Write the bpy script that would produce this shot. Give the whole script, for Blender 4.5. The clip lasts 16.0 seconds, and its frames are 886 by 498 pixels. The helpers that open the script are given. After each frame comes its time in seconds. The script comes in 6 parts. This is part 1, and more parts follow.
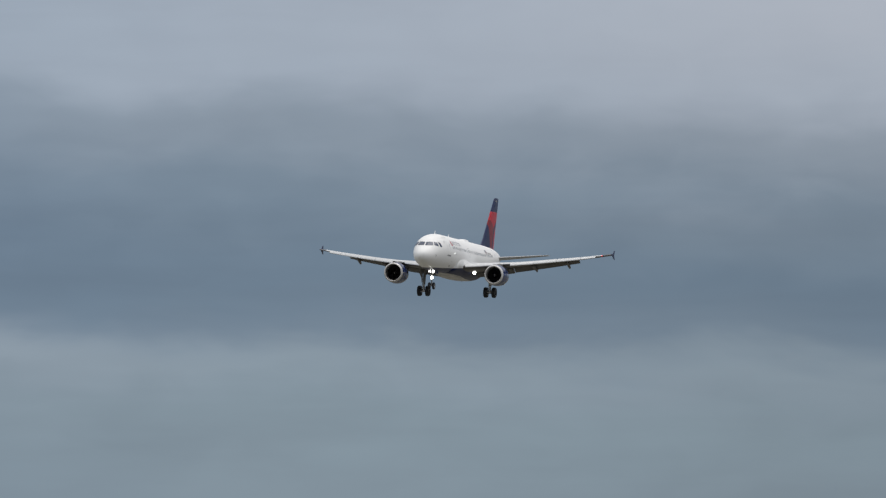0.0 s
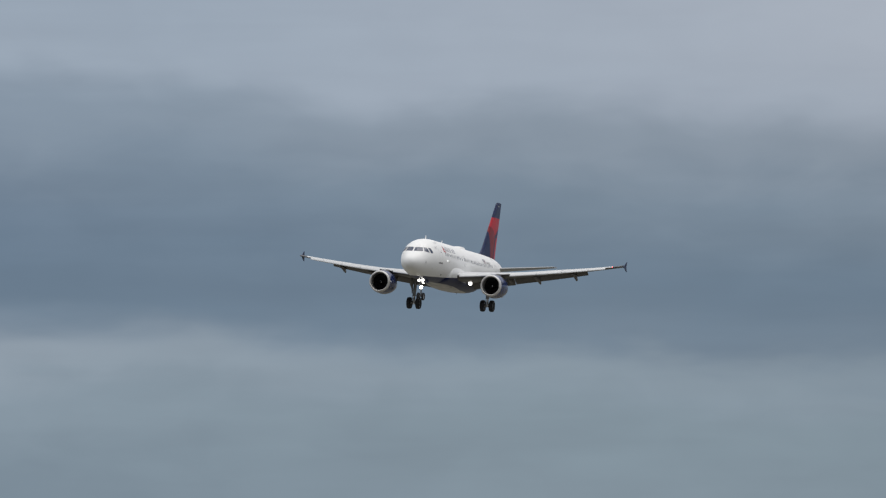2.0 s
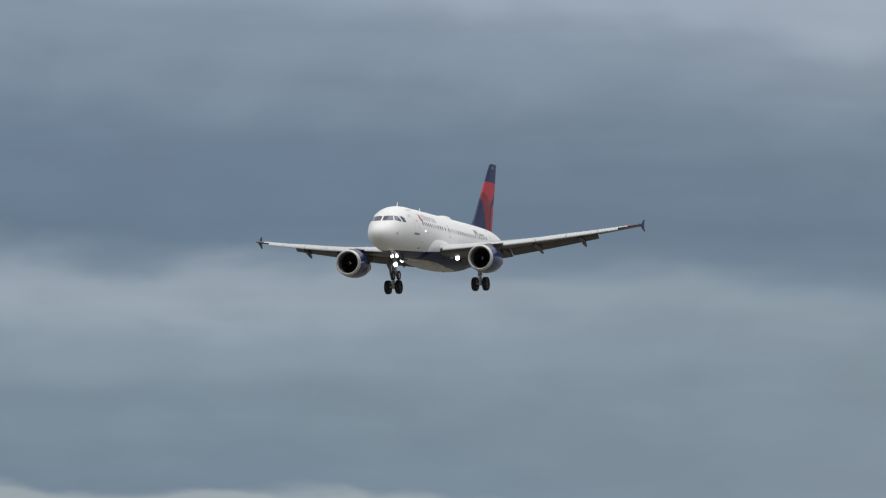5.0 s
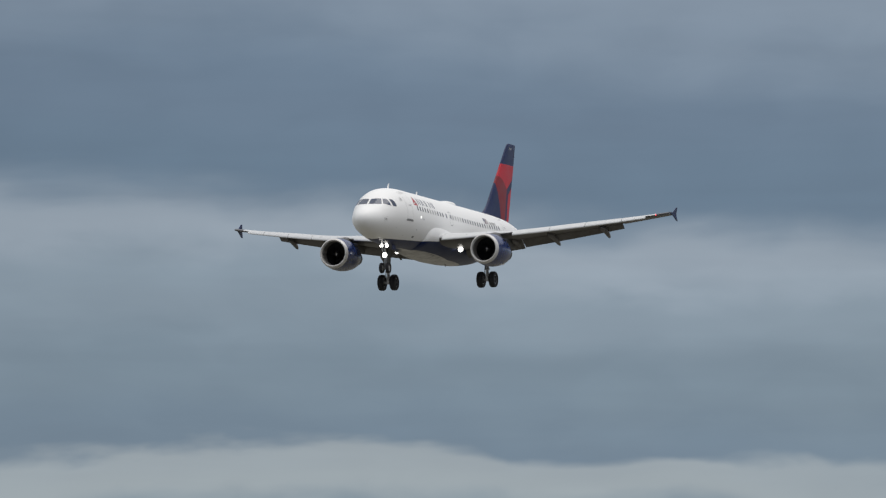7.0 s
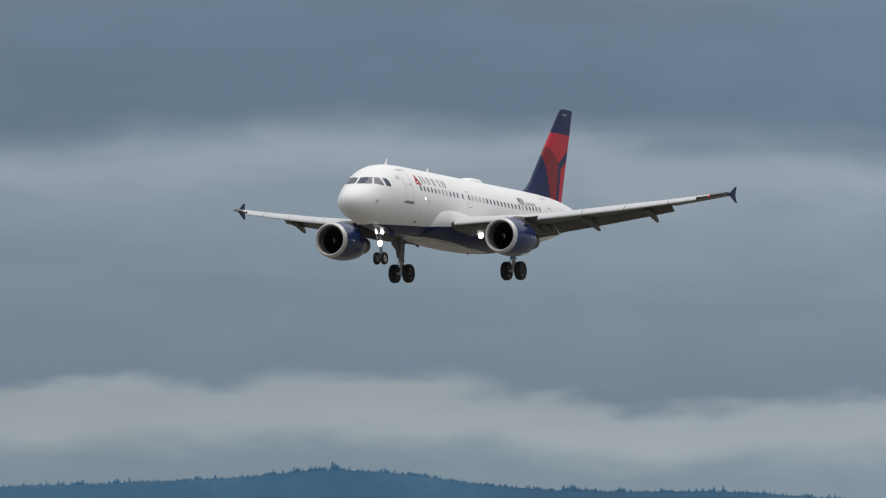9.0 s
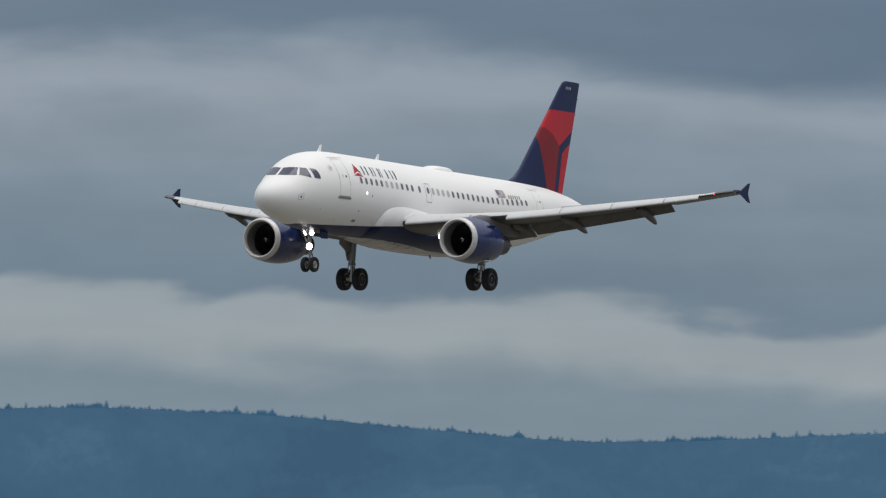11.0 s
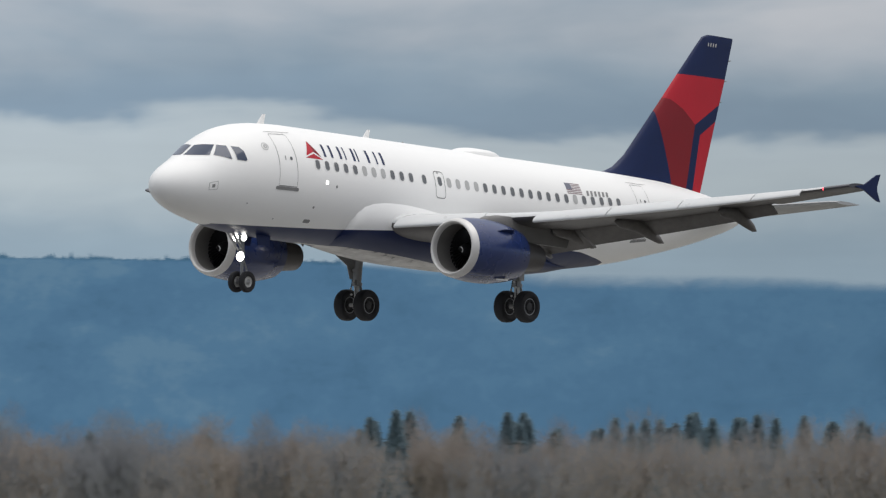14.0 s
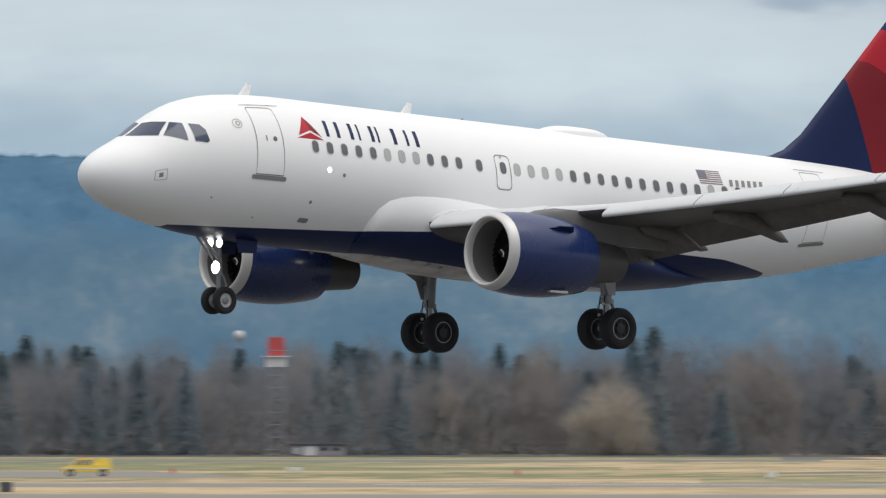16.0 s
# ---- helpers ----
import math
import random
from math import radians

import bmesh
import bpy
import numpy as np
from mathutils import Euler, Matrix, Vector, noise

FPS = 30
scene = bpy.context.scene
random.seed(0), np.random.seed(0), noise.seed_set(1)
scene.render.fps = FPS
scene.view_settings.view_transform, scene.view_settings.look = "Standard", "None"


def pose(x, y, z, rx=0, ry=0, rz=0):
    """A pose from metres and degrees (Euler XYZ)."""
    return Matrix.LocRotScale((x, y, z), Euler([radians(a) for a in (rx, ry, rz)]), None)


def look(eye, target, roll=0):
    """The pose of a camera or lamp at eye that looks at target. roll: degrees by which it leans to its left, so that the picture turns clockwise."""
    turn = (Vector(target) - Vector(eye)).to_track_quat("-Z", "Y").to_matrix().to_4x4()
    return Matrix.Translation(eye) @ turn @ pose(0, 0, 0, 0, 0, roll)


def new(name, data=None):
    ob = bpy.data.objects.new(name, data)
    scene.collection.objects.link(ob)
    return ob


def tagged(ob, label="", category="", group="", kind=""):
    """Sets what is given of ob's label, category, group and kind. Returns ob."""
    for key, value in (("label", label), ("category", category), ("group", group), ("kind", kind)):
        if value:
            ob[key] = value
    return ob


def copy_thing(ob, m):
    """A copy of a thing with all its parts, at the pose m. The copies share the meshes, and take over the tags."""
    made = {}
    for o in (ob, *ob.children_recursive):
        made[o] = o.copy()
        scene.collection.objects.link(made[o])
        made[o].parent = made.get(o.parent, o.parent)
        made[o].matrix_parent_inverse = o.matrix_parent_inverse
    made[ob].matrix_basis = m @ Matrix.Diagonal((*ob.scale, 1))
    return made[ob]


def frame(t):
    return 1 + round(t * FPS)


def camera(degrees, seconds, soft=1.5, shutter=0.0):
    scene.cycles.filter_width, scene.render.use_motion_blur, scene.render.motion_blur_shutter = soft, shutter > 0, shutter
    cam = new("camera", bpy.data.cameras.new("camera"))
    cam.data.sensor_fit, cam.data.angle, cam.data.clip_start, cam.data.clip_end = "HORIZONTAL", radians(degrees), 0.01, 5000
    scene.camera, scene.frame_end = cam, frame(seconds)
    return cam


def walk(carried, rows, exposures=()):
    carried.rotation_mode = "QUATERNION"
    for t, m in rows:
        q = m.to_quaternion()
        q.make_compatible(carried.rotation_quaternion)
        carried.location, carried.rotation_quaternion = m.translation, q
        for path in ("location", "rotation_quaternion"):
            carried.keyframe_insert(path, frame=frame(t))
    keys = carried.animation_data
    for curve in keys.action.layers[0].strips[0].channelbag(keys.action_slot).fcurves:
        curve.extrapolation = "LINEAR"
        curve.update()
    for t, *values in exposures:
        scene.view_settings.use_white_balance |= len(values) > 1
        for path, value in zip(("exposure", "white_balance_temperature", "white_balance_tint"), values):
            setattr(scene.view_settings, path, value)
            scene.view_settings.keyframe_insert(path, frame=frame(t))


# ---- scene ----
CAMERA_DEGREES = 4.363
CAMERA_ROWS = [
    (0.0, pose(0, 0, 5, 92.4457, 0, 10.9768)),
    (0.5, pose(0, 0, 5, 92.4885, 0, 11.2701)),
    (1.0, pose(0, 0, 5, 92.5049, 0, 11.5681)),
    (1.5, pose(0, 0, 5, 92.5019, 0, 11.8796)),
    (2.0, pose(0, 0, 5, 92.4955, 0, 12.1942)),
    (2.5, pose(0, 0, 5, 92.4614, 0, 12.5422)),
    (3.0, pose(0, 0, 5, 92.3975, 0, 12.9070)),
    (3.5, pose(0, 0, 5, 92.3372, 0, 13.2851)),
    (4.0, pose(0, 0, 5, 92.2889, 0, 13.7032)),
    (4.5, pose(0, 0, 5, 92.2437, 0, 14.1318)),
    (5.0, pose(0, 0, 5, 92.2050, 0, 14.5946)),
    (5.5, pose(0, 0, 5, 92.1725, 0, 15.0947)),
    (6.0, pose(0, 0, 5, 92.1403, 0, 15.6365)),
    (6.5, pose(0, 0, 5, 92.1023, 0, 16.2249)),
    (7.0, pose(0, 0, 5, 92.0523, 0, 16.8655)),
    (7.5, pose(0, 0, 5, 91.9892, 0, 17.5629)),
    (8.0, pose(0, 0, 5, 91.9297, 0, 18.2985)),
    (8.5, pose(0, 0, 5, 91.8806, 0, 19.1267)),
    (9.0, pose(0, 0, 5, 91.8238, 0, 20.0079)),
    (9.5, pose(0, 0, 5, 91.7633, 0, 20.9193)),
    (10.0, pose(0, 0, 5, 91.6988, 0, 21.8707)),
    (10.5, pose(0, 0, 5, 91.6336, 0, 22.9099)),
    (11.0, pose(0, 0, 5, 91.5709, 0, 24.0868)),
    (11.5, pose(0, 0, 5, 91.5148, 0, 25.4537)),
    (12.0, pose(0, 0, 5, 91.4669, 0, 27.0294)),
    (12.5, pose(0, 0, 5, 91.3927, 0, 28.8026)),
    (13.0, pose(0, 0, 5, 91.3191, 0, 30.6927)),
    (13.5, pose(0, 0, 5, 91.2410, 0, 32.7243)),
    (14.0, pose(0, 0, 5, 91.1658, 0, 34.9488)),
    (14.5, pose(0, 0, 5, 91.0961, 0, 37.5860)),
    (15.0, pose(0, 0, 5, 91.0081, 0, 40.6829)),
    (15.5, pose(0, 0, 5, 90.9337, 0, 44.2462)),
    (16.0, pose(0, 0, 5, 90.8655, 0, 48.2679)),
]
AIRCRAFT_ROWS = [
    (0.0, pose(-244.33, 1268.22, 58.23, -1.98, -1.34, -93.80)),
    (0.5, pose(-244.32, 1234.79, 57.46, -2.08, -1.62, -93.96)),
    (1.0, pose(-244.32, 1201.43, 56.20, -2.25, -1.43, -94.00)),
    (1.5, pose(-244.32, 1168.12, 54.63, -2.33, -1.64, -93.70)),
    (2.0, pose(-244.33, 1134.86, 52.86, -2.86, -2.14, -93.43)),
    (2.5, pose(-244.33, 1101.65, 51.01, -2.95, -2.62, -93.14)),
    (3.0, pose(-244.34, 1068.48, 49.13, -1.78, -2.69, -93.32)),
    (3.5, pose(-244.34, 1035.35, 47.28, -0.13, -2.61, -93.32)),
    (4.0, pose(-244.35, 1002.27, 45.47, 1.14, -2.21, -93.40)),
    (4.5, pose(-244.35, 969.23, 43.72, 1.48, -2.29, -93.43)),
    (5.0, pose(-244.36, 936.23, 42.03, 1.45, -2.46, -93.32)),
    (5.5, pose(-244.36, 903.27, 40.39, 1.05, -2.73, -93.08)),
    (6.0, pose(-244.36, 870.35, 38.79, 0.61, -3.01, -92.86)),
    (6.5, pose(-244.37, 837.48, 37.21, 0.49, -3.20, -92.79)),
    (7.0, pose(-244.37, 804.64, 35.63, 1.03, -3.21, -93.04)),
    (7.5, pose(-244.38, 771.86, 34.05, 2.21, -3.06, -93.59)),
    (8.0, pose(-244.38, 739.12, 32.46, 2.28, -3.00, -94.20)),
    (8.5, pose(-244.39, 706.42, 30.84, 1.06, -3.06, -94.71)),
    (9.0, pose(-244.39, 673.76, 29.21, 0.57, -2.94, -95.18)),
    (9.5, pose(-244.40, 641.15, 27.55, 0.16, -2.84, -95.41)),
    (10.0, pose(-244.41, 608.58, 25.89, -0.19, -2.75, -95.41)),
    (10.5, pose(-244.42, 576.06, 24.24, -0.49, -2.71, -95.26)),
    (11.0, pose(-244.43, 543.58, 22.61, -0.78, -2.75, -95.07)),
    (11.5, pose(-244.44, 511.13, 21.02, -1.08, -2.91, -94.92)),
    (12.0, pose(-244.44, 478.73, 19.50, -1.40, -3.18, -94.82)),
    (12.5, pose(-244.45, 446.37, 18.07, -1.22, -3.36, -94.84)),
    (13.0, pose(-244.46, 414.05, 16.74, -1.67, -3.55, -94.86)),
    (13.5, pose(-244.47, 381.77, 15.52, -1.77, -3.60, -94.77)),
    (14.0, pose(-244.47, 349.54, 14.41, -0.98, -3.93, -94.49)),
    (14.5, pose(-244.48, 317.34, 13.40, 0.18, -4.27, -93.89)),
    (15.0, pose(-244.49, 285.18, 12.44, 0.91, -4.36, -93.06)),
    (15.5, pose(-244.49, 253.07, 11.50, 0.88, -4.24, -91.90)),
    (16.0, pose(-244.51, 221.01, 10.48, 0.49, -4.18, -90.94)),
]
cam = camera(CAMERA_DEGREES, 16.0, soft=1.25, shutter=0.15)
# the clip's camera opens up a little as the bright aircraft fills the view
walk(cam, CAMERA_ROWS, [(0.0, -0.18), (11.8, -0.17), (13.2, -0.07), (15.0, 0.0), (16.0, 0.0)])

# World, light and materials
def nt(tree, kind, **values):
    n = tree.nodes.new(kind)
    for k, v in values.items():
        if k == "op":
            n.operation = v
        else:
            n.inputs[k].default_value = v
    return n


def math_node(tree, op, a, b=None, c=None, clamp=False):
    n = tree.nodes.new("ShaderNodeMath")
    n.operation, n.use_clamp = op, clamp
    for i, v in enumerate((a, b, c)):
        if v is None:
            continue
        if isinstance(v, (int, float)):
            n.inputs[i].default_value = v
        else:
            tree.links.new(v, n.inputs[i])
    return n.outputs[0]


def ramp(tree, fac, stops, interpolation="EASE"):
    n = tree.nodes.new("ShaderNodeValToRGB")
    n.color_ramp.interpolation = interpolation
    el = n.color_ramp.elements
    for e, (p, c) in ((el[0], stops[0]), (el[1], stops[-1])):
        e.position, e.color = p, (*c, 1)
    for p, c in stops[1:-1]:
        el.new(p).color = (*c, 1)
    tree.links.new(fac, n.inputs[0])
    return n.outputs[0]


def mix(tree, fac, a, b, blend="MIX"):
    n = tree.nodes.new("ShaderNodeMix")
    n.data_type, n.blend_type = "RGBA", blend
    for i, v in ((0, fac), (6, a), (7, b)):
        if isinstance(v, (int, float)):
            n.inputs[i].default_value = v
        elif isinstance(v, tuple):
            n.inputs[i].default_value = (*v, 1)
        else:
            tree.links.new(v, n.inputs[i])
    return n.outputs[2]


def make_world():
    w = bpy.data.worlds.new("overcast_sky")
    scene.world = w
    w.use_nodes = True
    t = w.node_tree
    t.nodes.clear()
    out = t.nodes.new("ShaderNodeOutputWorld")
    sky = t.nodes.new("ShaderNodeTexSky")
    sky.sky_type, sky.sun_disc = "NISHITA", False
    sky.sun_elevation, sky.sun_rotation = radians(66.6), radians(51)
    back = nt(t, "ShaderNodeBackground", Strength=0.1)
    t.links.new(sky.outputs[0], back.inputs[0])
    # a deck of stratus under the sky, in layers that follow the height over the horizon
    co = t.nodes.new("ShaderNodeTexCoord")
    sep = t.nodes.new("ShaderNodeSeparateXYZ")
    t.links.new(co.outputs["Generated"], sep.inputs[0])
    x, y, z = sep.outputs
    az = math_node(t, "MULTIPLY", math_node(t, "ARCTAN2", math_node(t, "MULTIPLY", x, -1.0), y), 57.2958)
    el = math_node(t, "MULTIPLY", math_node(t, "ARCSINE", z), 57.2958)

    def vapour(across, up, shift, detail, rough, bend):
        """Cloud noise laid out by bearing and height over the horizon."""
        c = t.nodes.new("ShaderNodeCombineXYZ")
        t.links.new(math_node(t, "MULTIPLY", az, across), c.inputs[0])
        t.links.new(math_node(t, "MULTIPLY", el, up), c.inputs[1])
        c.inputs[2].default_value = shift
        n = nt(t, "ShaderNodeTexNoise", Scale=1.0, Detail=detail, Roughness=rough, Distortion=bend)
        t.links.new(c.outputs[0], n.inputs["Vector"])
        return n
    big = vapour(0.22, 1.1, 0.0, 4.0, 0.5, 0.0)
    fine = vapour(0.75, 2.2, 3.7, 4.0, 0.48, 0.3)
    tufts = vapour(2.2, 4.5, 8.1, 3.0, 0.45, 0.4)
    streaks = vapour(0.4, 4.2, 12.3, 3.0, 0.5, 0.2)
    warp = math_node(t, "ADD", math_node(t, "MULTIPLY", math_node(t, "SUBTRACT", big.outputs[0], 0.5), 0.42),
                     math_node(t, "MULTIPLY", math_node(t, "SUBTRACT", fine.outputs[0], 0.5), 0.46))
    warp = math_node(t, "ADD", warp, math_node(t, "MULTIPLY", math_node(t, "SUBTRACT", tufts.outputs[0], 0.5), 0.14))
    e = math_node(t, "ADD", el, warp)
    # the two decks' lower rims rise and sink with the bearing
    turn = math_node(t, "DIVIDE", az, 60.0, clamp=True)
    rim_low = math_node(t, "MULTIPLY", ramp(t, turn, [(b / 60, (v / 4,) * 3) for b, v in RIM_LOW], "LINEAR"), 4.0)
    rim_high = math_node(t, "MULTIPLY", ramp(t, turn, [(b / 60, (v / 4,) * 3) for b, v in RIM_HIGH], "LINEAR"), 4.0)
    under = math_node(t, "DIVIDE", e, rim_low, clamp=True)
    between = math_node(t, "DIVIDE", math_node(t, "SUBTRACT", e, rim_low), math_node(t, "SUBTRACT", rim_high, rim_low), clamp=True)
    depth = math_node(t, "MULTIPLY", ramp(t, turn, [(b / 60, (v / 2,) * 3) for b, v in DECK_DEPTH], "LINEAR"), 2.0)
    over = math_node(t, "DIVIDE", math_node(t, "SUBTRACT", e, rim_high), depth, clamp=True)
    layer = math_node(t, "DIVIDE", math_node(t, "ADD", math_node(t, "ADD", under, between), over), 3.0)
    low = ramp(t, layer, [(c / 3, v) for c, v in CLOUDS])
    soft = ramp(t, layer, [(c / 3, v) for c, v in SOFT_CLOUDS])
    low = mix(t, ramp(t, turn, [(0.0, (1, 1, 1)), (12 / 60, (0.85,) * 3), (15.5 / 60, (0, 0, 0)), (1.0, (0, 0, 0))], "LINEAR"), low, soft)
    glow = ramp(t, turn, [(b / 60, (v / 2,) * 3) for b, v in BRIGHTER], "EASE")
    low = mix(t, 1.0, low, glow, "MULTIPLY")
    wisps = ramp(t, tufts.outputs[0], [(0.3, (0.98, 0.98, 0.982)), (0.7, (1.02, 1.02, 1.018))])
    low = mix(t, 1.0, low, wisps, "MULTIPLY")
    bands = ramp(t, streaks.outputs[0], [(0.3, (0.965, 0.965, 0.968)), (0.7, (1.035, 1.035, 1.032))])
    low = mix(t, 1.0, low, bands, "MULTIPLY")
    low = mix(t, 1.0, low, (2.0, 2.0, 2.0), "MULTIPLY")
    # thinner cloud higher up lets more light through
    thin = t.nodes.new("ShaderNodeMapRange")
    thin.interpolation_type = "SMOOTHSTEP"
    thin.inputs[1].default_value, thin.inputs[2].default_value = 1.85, 2.55
    t.links.new(e, thin.inputs[0])
    k = math_node(t, "MULTIPLY", ramp(t, turn, [(b / 60, (v,) * 3) for b, v in THINNER], "LINEAR"), thin.outputs[0])
    lumps = math_node(t, "ADD", math_node(t, "MULTIPLY", big.outputs[0], 0.5), math_node(t, "MULTIPLY", fine.outputs[0], 0.5))
    k = math_node(t, "MULTIPLY", k, math_node(t, "MULTIPLY_ADD", math_node(t, "SUBTRACT", lumps, 0.36, clamp=True), 3.6, 0.3, clamp=True), clamp=True)
    low = mix(t, k, low, srgb(196, 197, 202))
    gap = t.nodes.new("ShaderNodeMapRange")
    gap.interpolation_type = "SMOOTHSTEP"
    gap.inputs[1].default_value, gap.inputs[2].default_value = 2.45, 3.9
    t.links.new(e, gap.inputs[0])
    low = mix(t, math_node(t, "MULTIPLY", gap.outputs[0], ramp(t, turn, [(b / 60, (v,) * 3) for b, v in GAP], "LINEAR")), low, srgb(200, 204, 215))
    # towards the zenith the deck is brighter
    high = t.nodes.new("ShaderNodeMapRange")
    high.interpolation_type = "SMOOTHSTEP"
    high.inputs[1].default_value, high.inputs[2].default_value = 8.0, 62.0
    t.links.new(el, high.inputs[0])
    deck = mix(t, high.outputs[0], low, CLOUD_ZENITH)
    shade = nt(t, "ShaderNodeBackground", Strength=1.0)
    t.links.new(deck, shade.inputs[0])
    m = t.nodes.new("ShaderNodeMixShader")
    m.inputs[0].default_value = 0.93
    t.links.new(back.outputs[0], m.inputs[1])
    t.links.new(shade.outputs[0], m.inputs[2])
    t.links.new(m.outputs[0], out.inputs[0])


def srgb(r, g, b):
    return tuple(((c / 255) / 12.92 if c <= 10 else ((c / 255 + 0.055) / 1.055) ** 2.4) for c in (r, g, b))


CLOUDS = [(0.0, srgb(132, 149, 161)), (0.65, srgb(124, 142, 156)), (0.86, srgb(154, 165, 172)), (0.97, srgb(151, 162, 170)), (1.05, srgb(110, 129, 147)), (1.3, srgb(116, 134, 150)),
          (1.68, srgb(129, 145, 160)), (1.88, srgb(145, 158, 172)), (2.1, srgb(95, 116, 138)), (2.35, srgb(99, 118, 140)), (2.75, srgb(125, 140, 158)), (3.0, srgb(149, 162, 178))]
SOFT_CLOUDS = [(0.0, srgb(132, 149, 161)), (1.0, srgb(128, 144, 157)), (1.3, srgb(124, 140, 153)), (1.6, srgb(125, 142, 155)), (1.82, srgb(128, 144, 158)), (2.02, srgb(106, 124, 143)), (2.2, srgb(100, 119, 139)), (2.5, srgb(112, 129, 147)),
               (2.75, srgb(128, 142, 158)), (3.0, srgb(148, 160, 176))]
# rims of the decks in degrees over the horizon, and how the sky brightens, by bearing
RIM_LOW = [(0, 0.9), (11, 0.92), (14, 0.95), (16, 1.06), (17.8, 1.04), (20, 1.12), (22.2, 1.13), (23.3, 1.32), (25.5, 1.40), (27.6, 1.43), (29, 1.50), (31, 1.58), (33, 1.71), (37.6, 1.80), (41, 1.93), (44, 2.0), (48, 2.15), (60, 2.3)]
RIM_HIGH = [(0, 1.9), (11, 1.98), (13.3, 2.15), (14.3, 2.11), (16.2, 2.14), (17.0, 2.19), (18.2, 2.33), (19.2, 2.30), (20.2, 2.44), (20.8, 2.50), (21.6, 2.46), (22.4, 2.36), (24, 2.54), (27.5, 2.56), (29, 2.72), (34, 2.9), (60, 3.4)]
DECK_DEPTH = [(0, 1.2), (13, 1.25), (16, 1.65), (21.5, 1.7), (25, 1.3), (60, 1.3)]
BRIGHTER = [(0, 1.04), (9, 1.07), (11, 1.15), (13, 1.19), (17, 1.19), (20, 1.12), (24, 1.08), (28, 1.09), (30, 1.12), (33, 1.22), (37, 1.45), (41, 1.55), (48, 1.85), (60, 1.85)]
THINNER = [(0, 0.0), (22, 0.0), (26.5, 0.10), (29, 0.44), (33, 0.88), (37.6, 0.8), (41, 0.75), (45, 0.75), (48, 0.7), (60, 0.6)]
GAP = [(0, 0.75), (9, 0.6), (11, 0.3), (13.5, 0.0), (60, 0.0)]
CLOUD_ZENITH = (1.42, 1.40, 1.38)
make_world()
sun_data = bpy.data.lights.new("sun", "SUN")
sun_data.energy, sun_data.angle, sun_data.color = 1.0, radians(40), (1.0, 0.97, 0.93)
sun = new("sun", sun_data)
sun.matrix_world = look((370, 300, 1100), (0, 0, 0))


def material(name, color, rough=0.5, metal=0.0, grain=0.06, scale=1.5, fine=40.0, bump=0.0, coat=0.0, emit=0.0, spread=0.0):
    """A painted or natural surface: two scales of variation in tone and roughness, and a fine relief."""
    m = bpy.data.materials.new(name)
    m.use_nodes = True
    t = m.node_tree
    b = t.nodes["Principled BSDF"]
    co = t.nodes.new("ShaderNodeTexCoord").outputs["Object"]
    wide = nt(t, "ShaderNodeTexNoise", Scale=scale, Detail=3.0)
    small = nt(t, "ShaderNodeTexNoise", Scale=fine, Detail=4.0)
    for n in (wide, small):
        t.links.new(co, n.inputs["Vector"])
    tone = math_node(t, "ADD", math_node(t, "MULTIPLY", wide.outputs[0], 0.6), math_node(t, "MULTIPLY", small.outputs[0], 0.4))
    if spread:
        rnd = t.nodes.new("ShaderNodeObjectInfo").outputs["Random"]
        tone = math_node(t, "ADD", tone, math_node(t, "MULTIPLY", math_node(t, "SUBTRACT", rnd, 0.5), spread))
    dark = tuple(max(0.0, c * (1 - grain * 2)) for c in color)
    lite = tuple(min(1.0, c * (1 + grain * 2)) for c in color)
    t.links.new(mix(t, tone, dark, lite), b.inputs["Base Color"])
    t.links.new(math_node(t, "ADD", math_node(t, "MULTIPLY", wide.outputs[0], 0.16), rough - 0.08, clamp=True), b.inputs["Roughness"])
    b.inputs["Metallic"].default_value = metal
    b.inputs["Coat Weight"].default_value = coat
    if bump:
        bn = nt(t, "ShaderNodeBump", Strength=bump, Distance=0.02)
        t.links.new(small.outputs[0], bn.inputs["Height"])
        t.links.new(bn.outputs[0], b.inputs["Normal"])
    if emit:
        b.inputs["Emission Color"].default_value = (*color, 1)
        b.inputs["Emission Strength"].default_value = emit
    return m


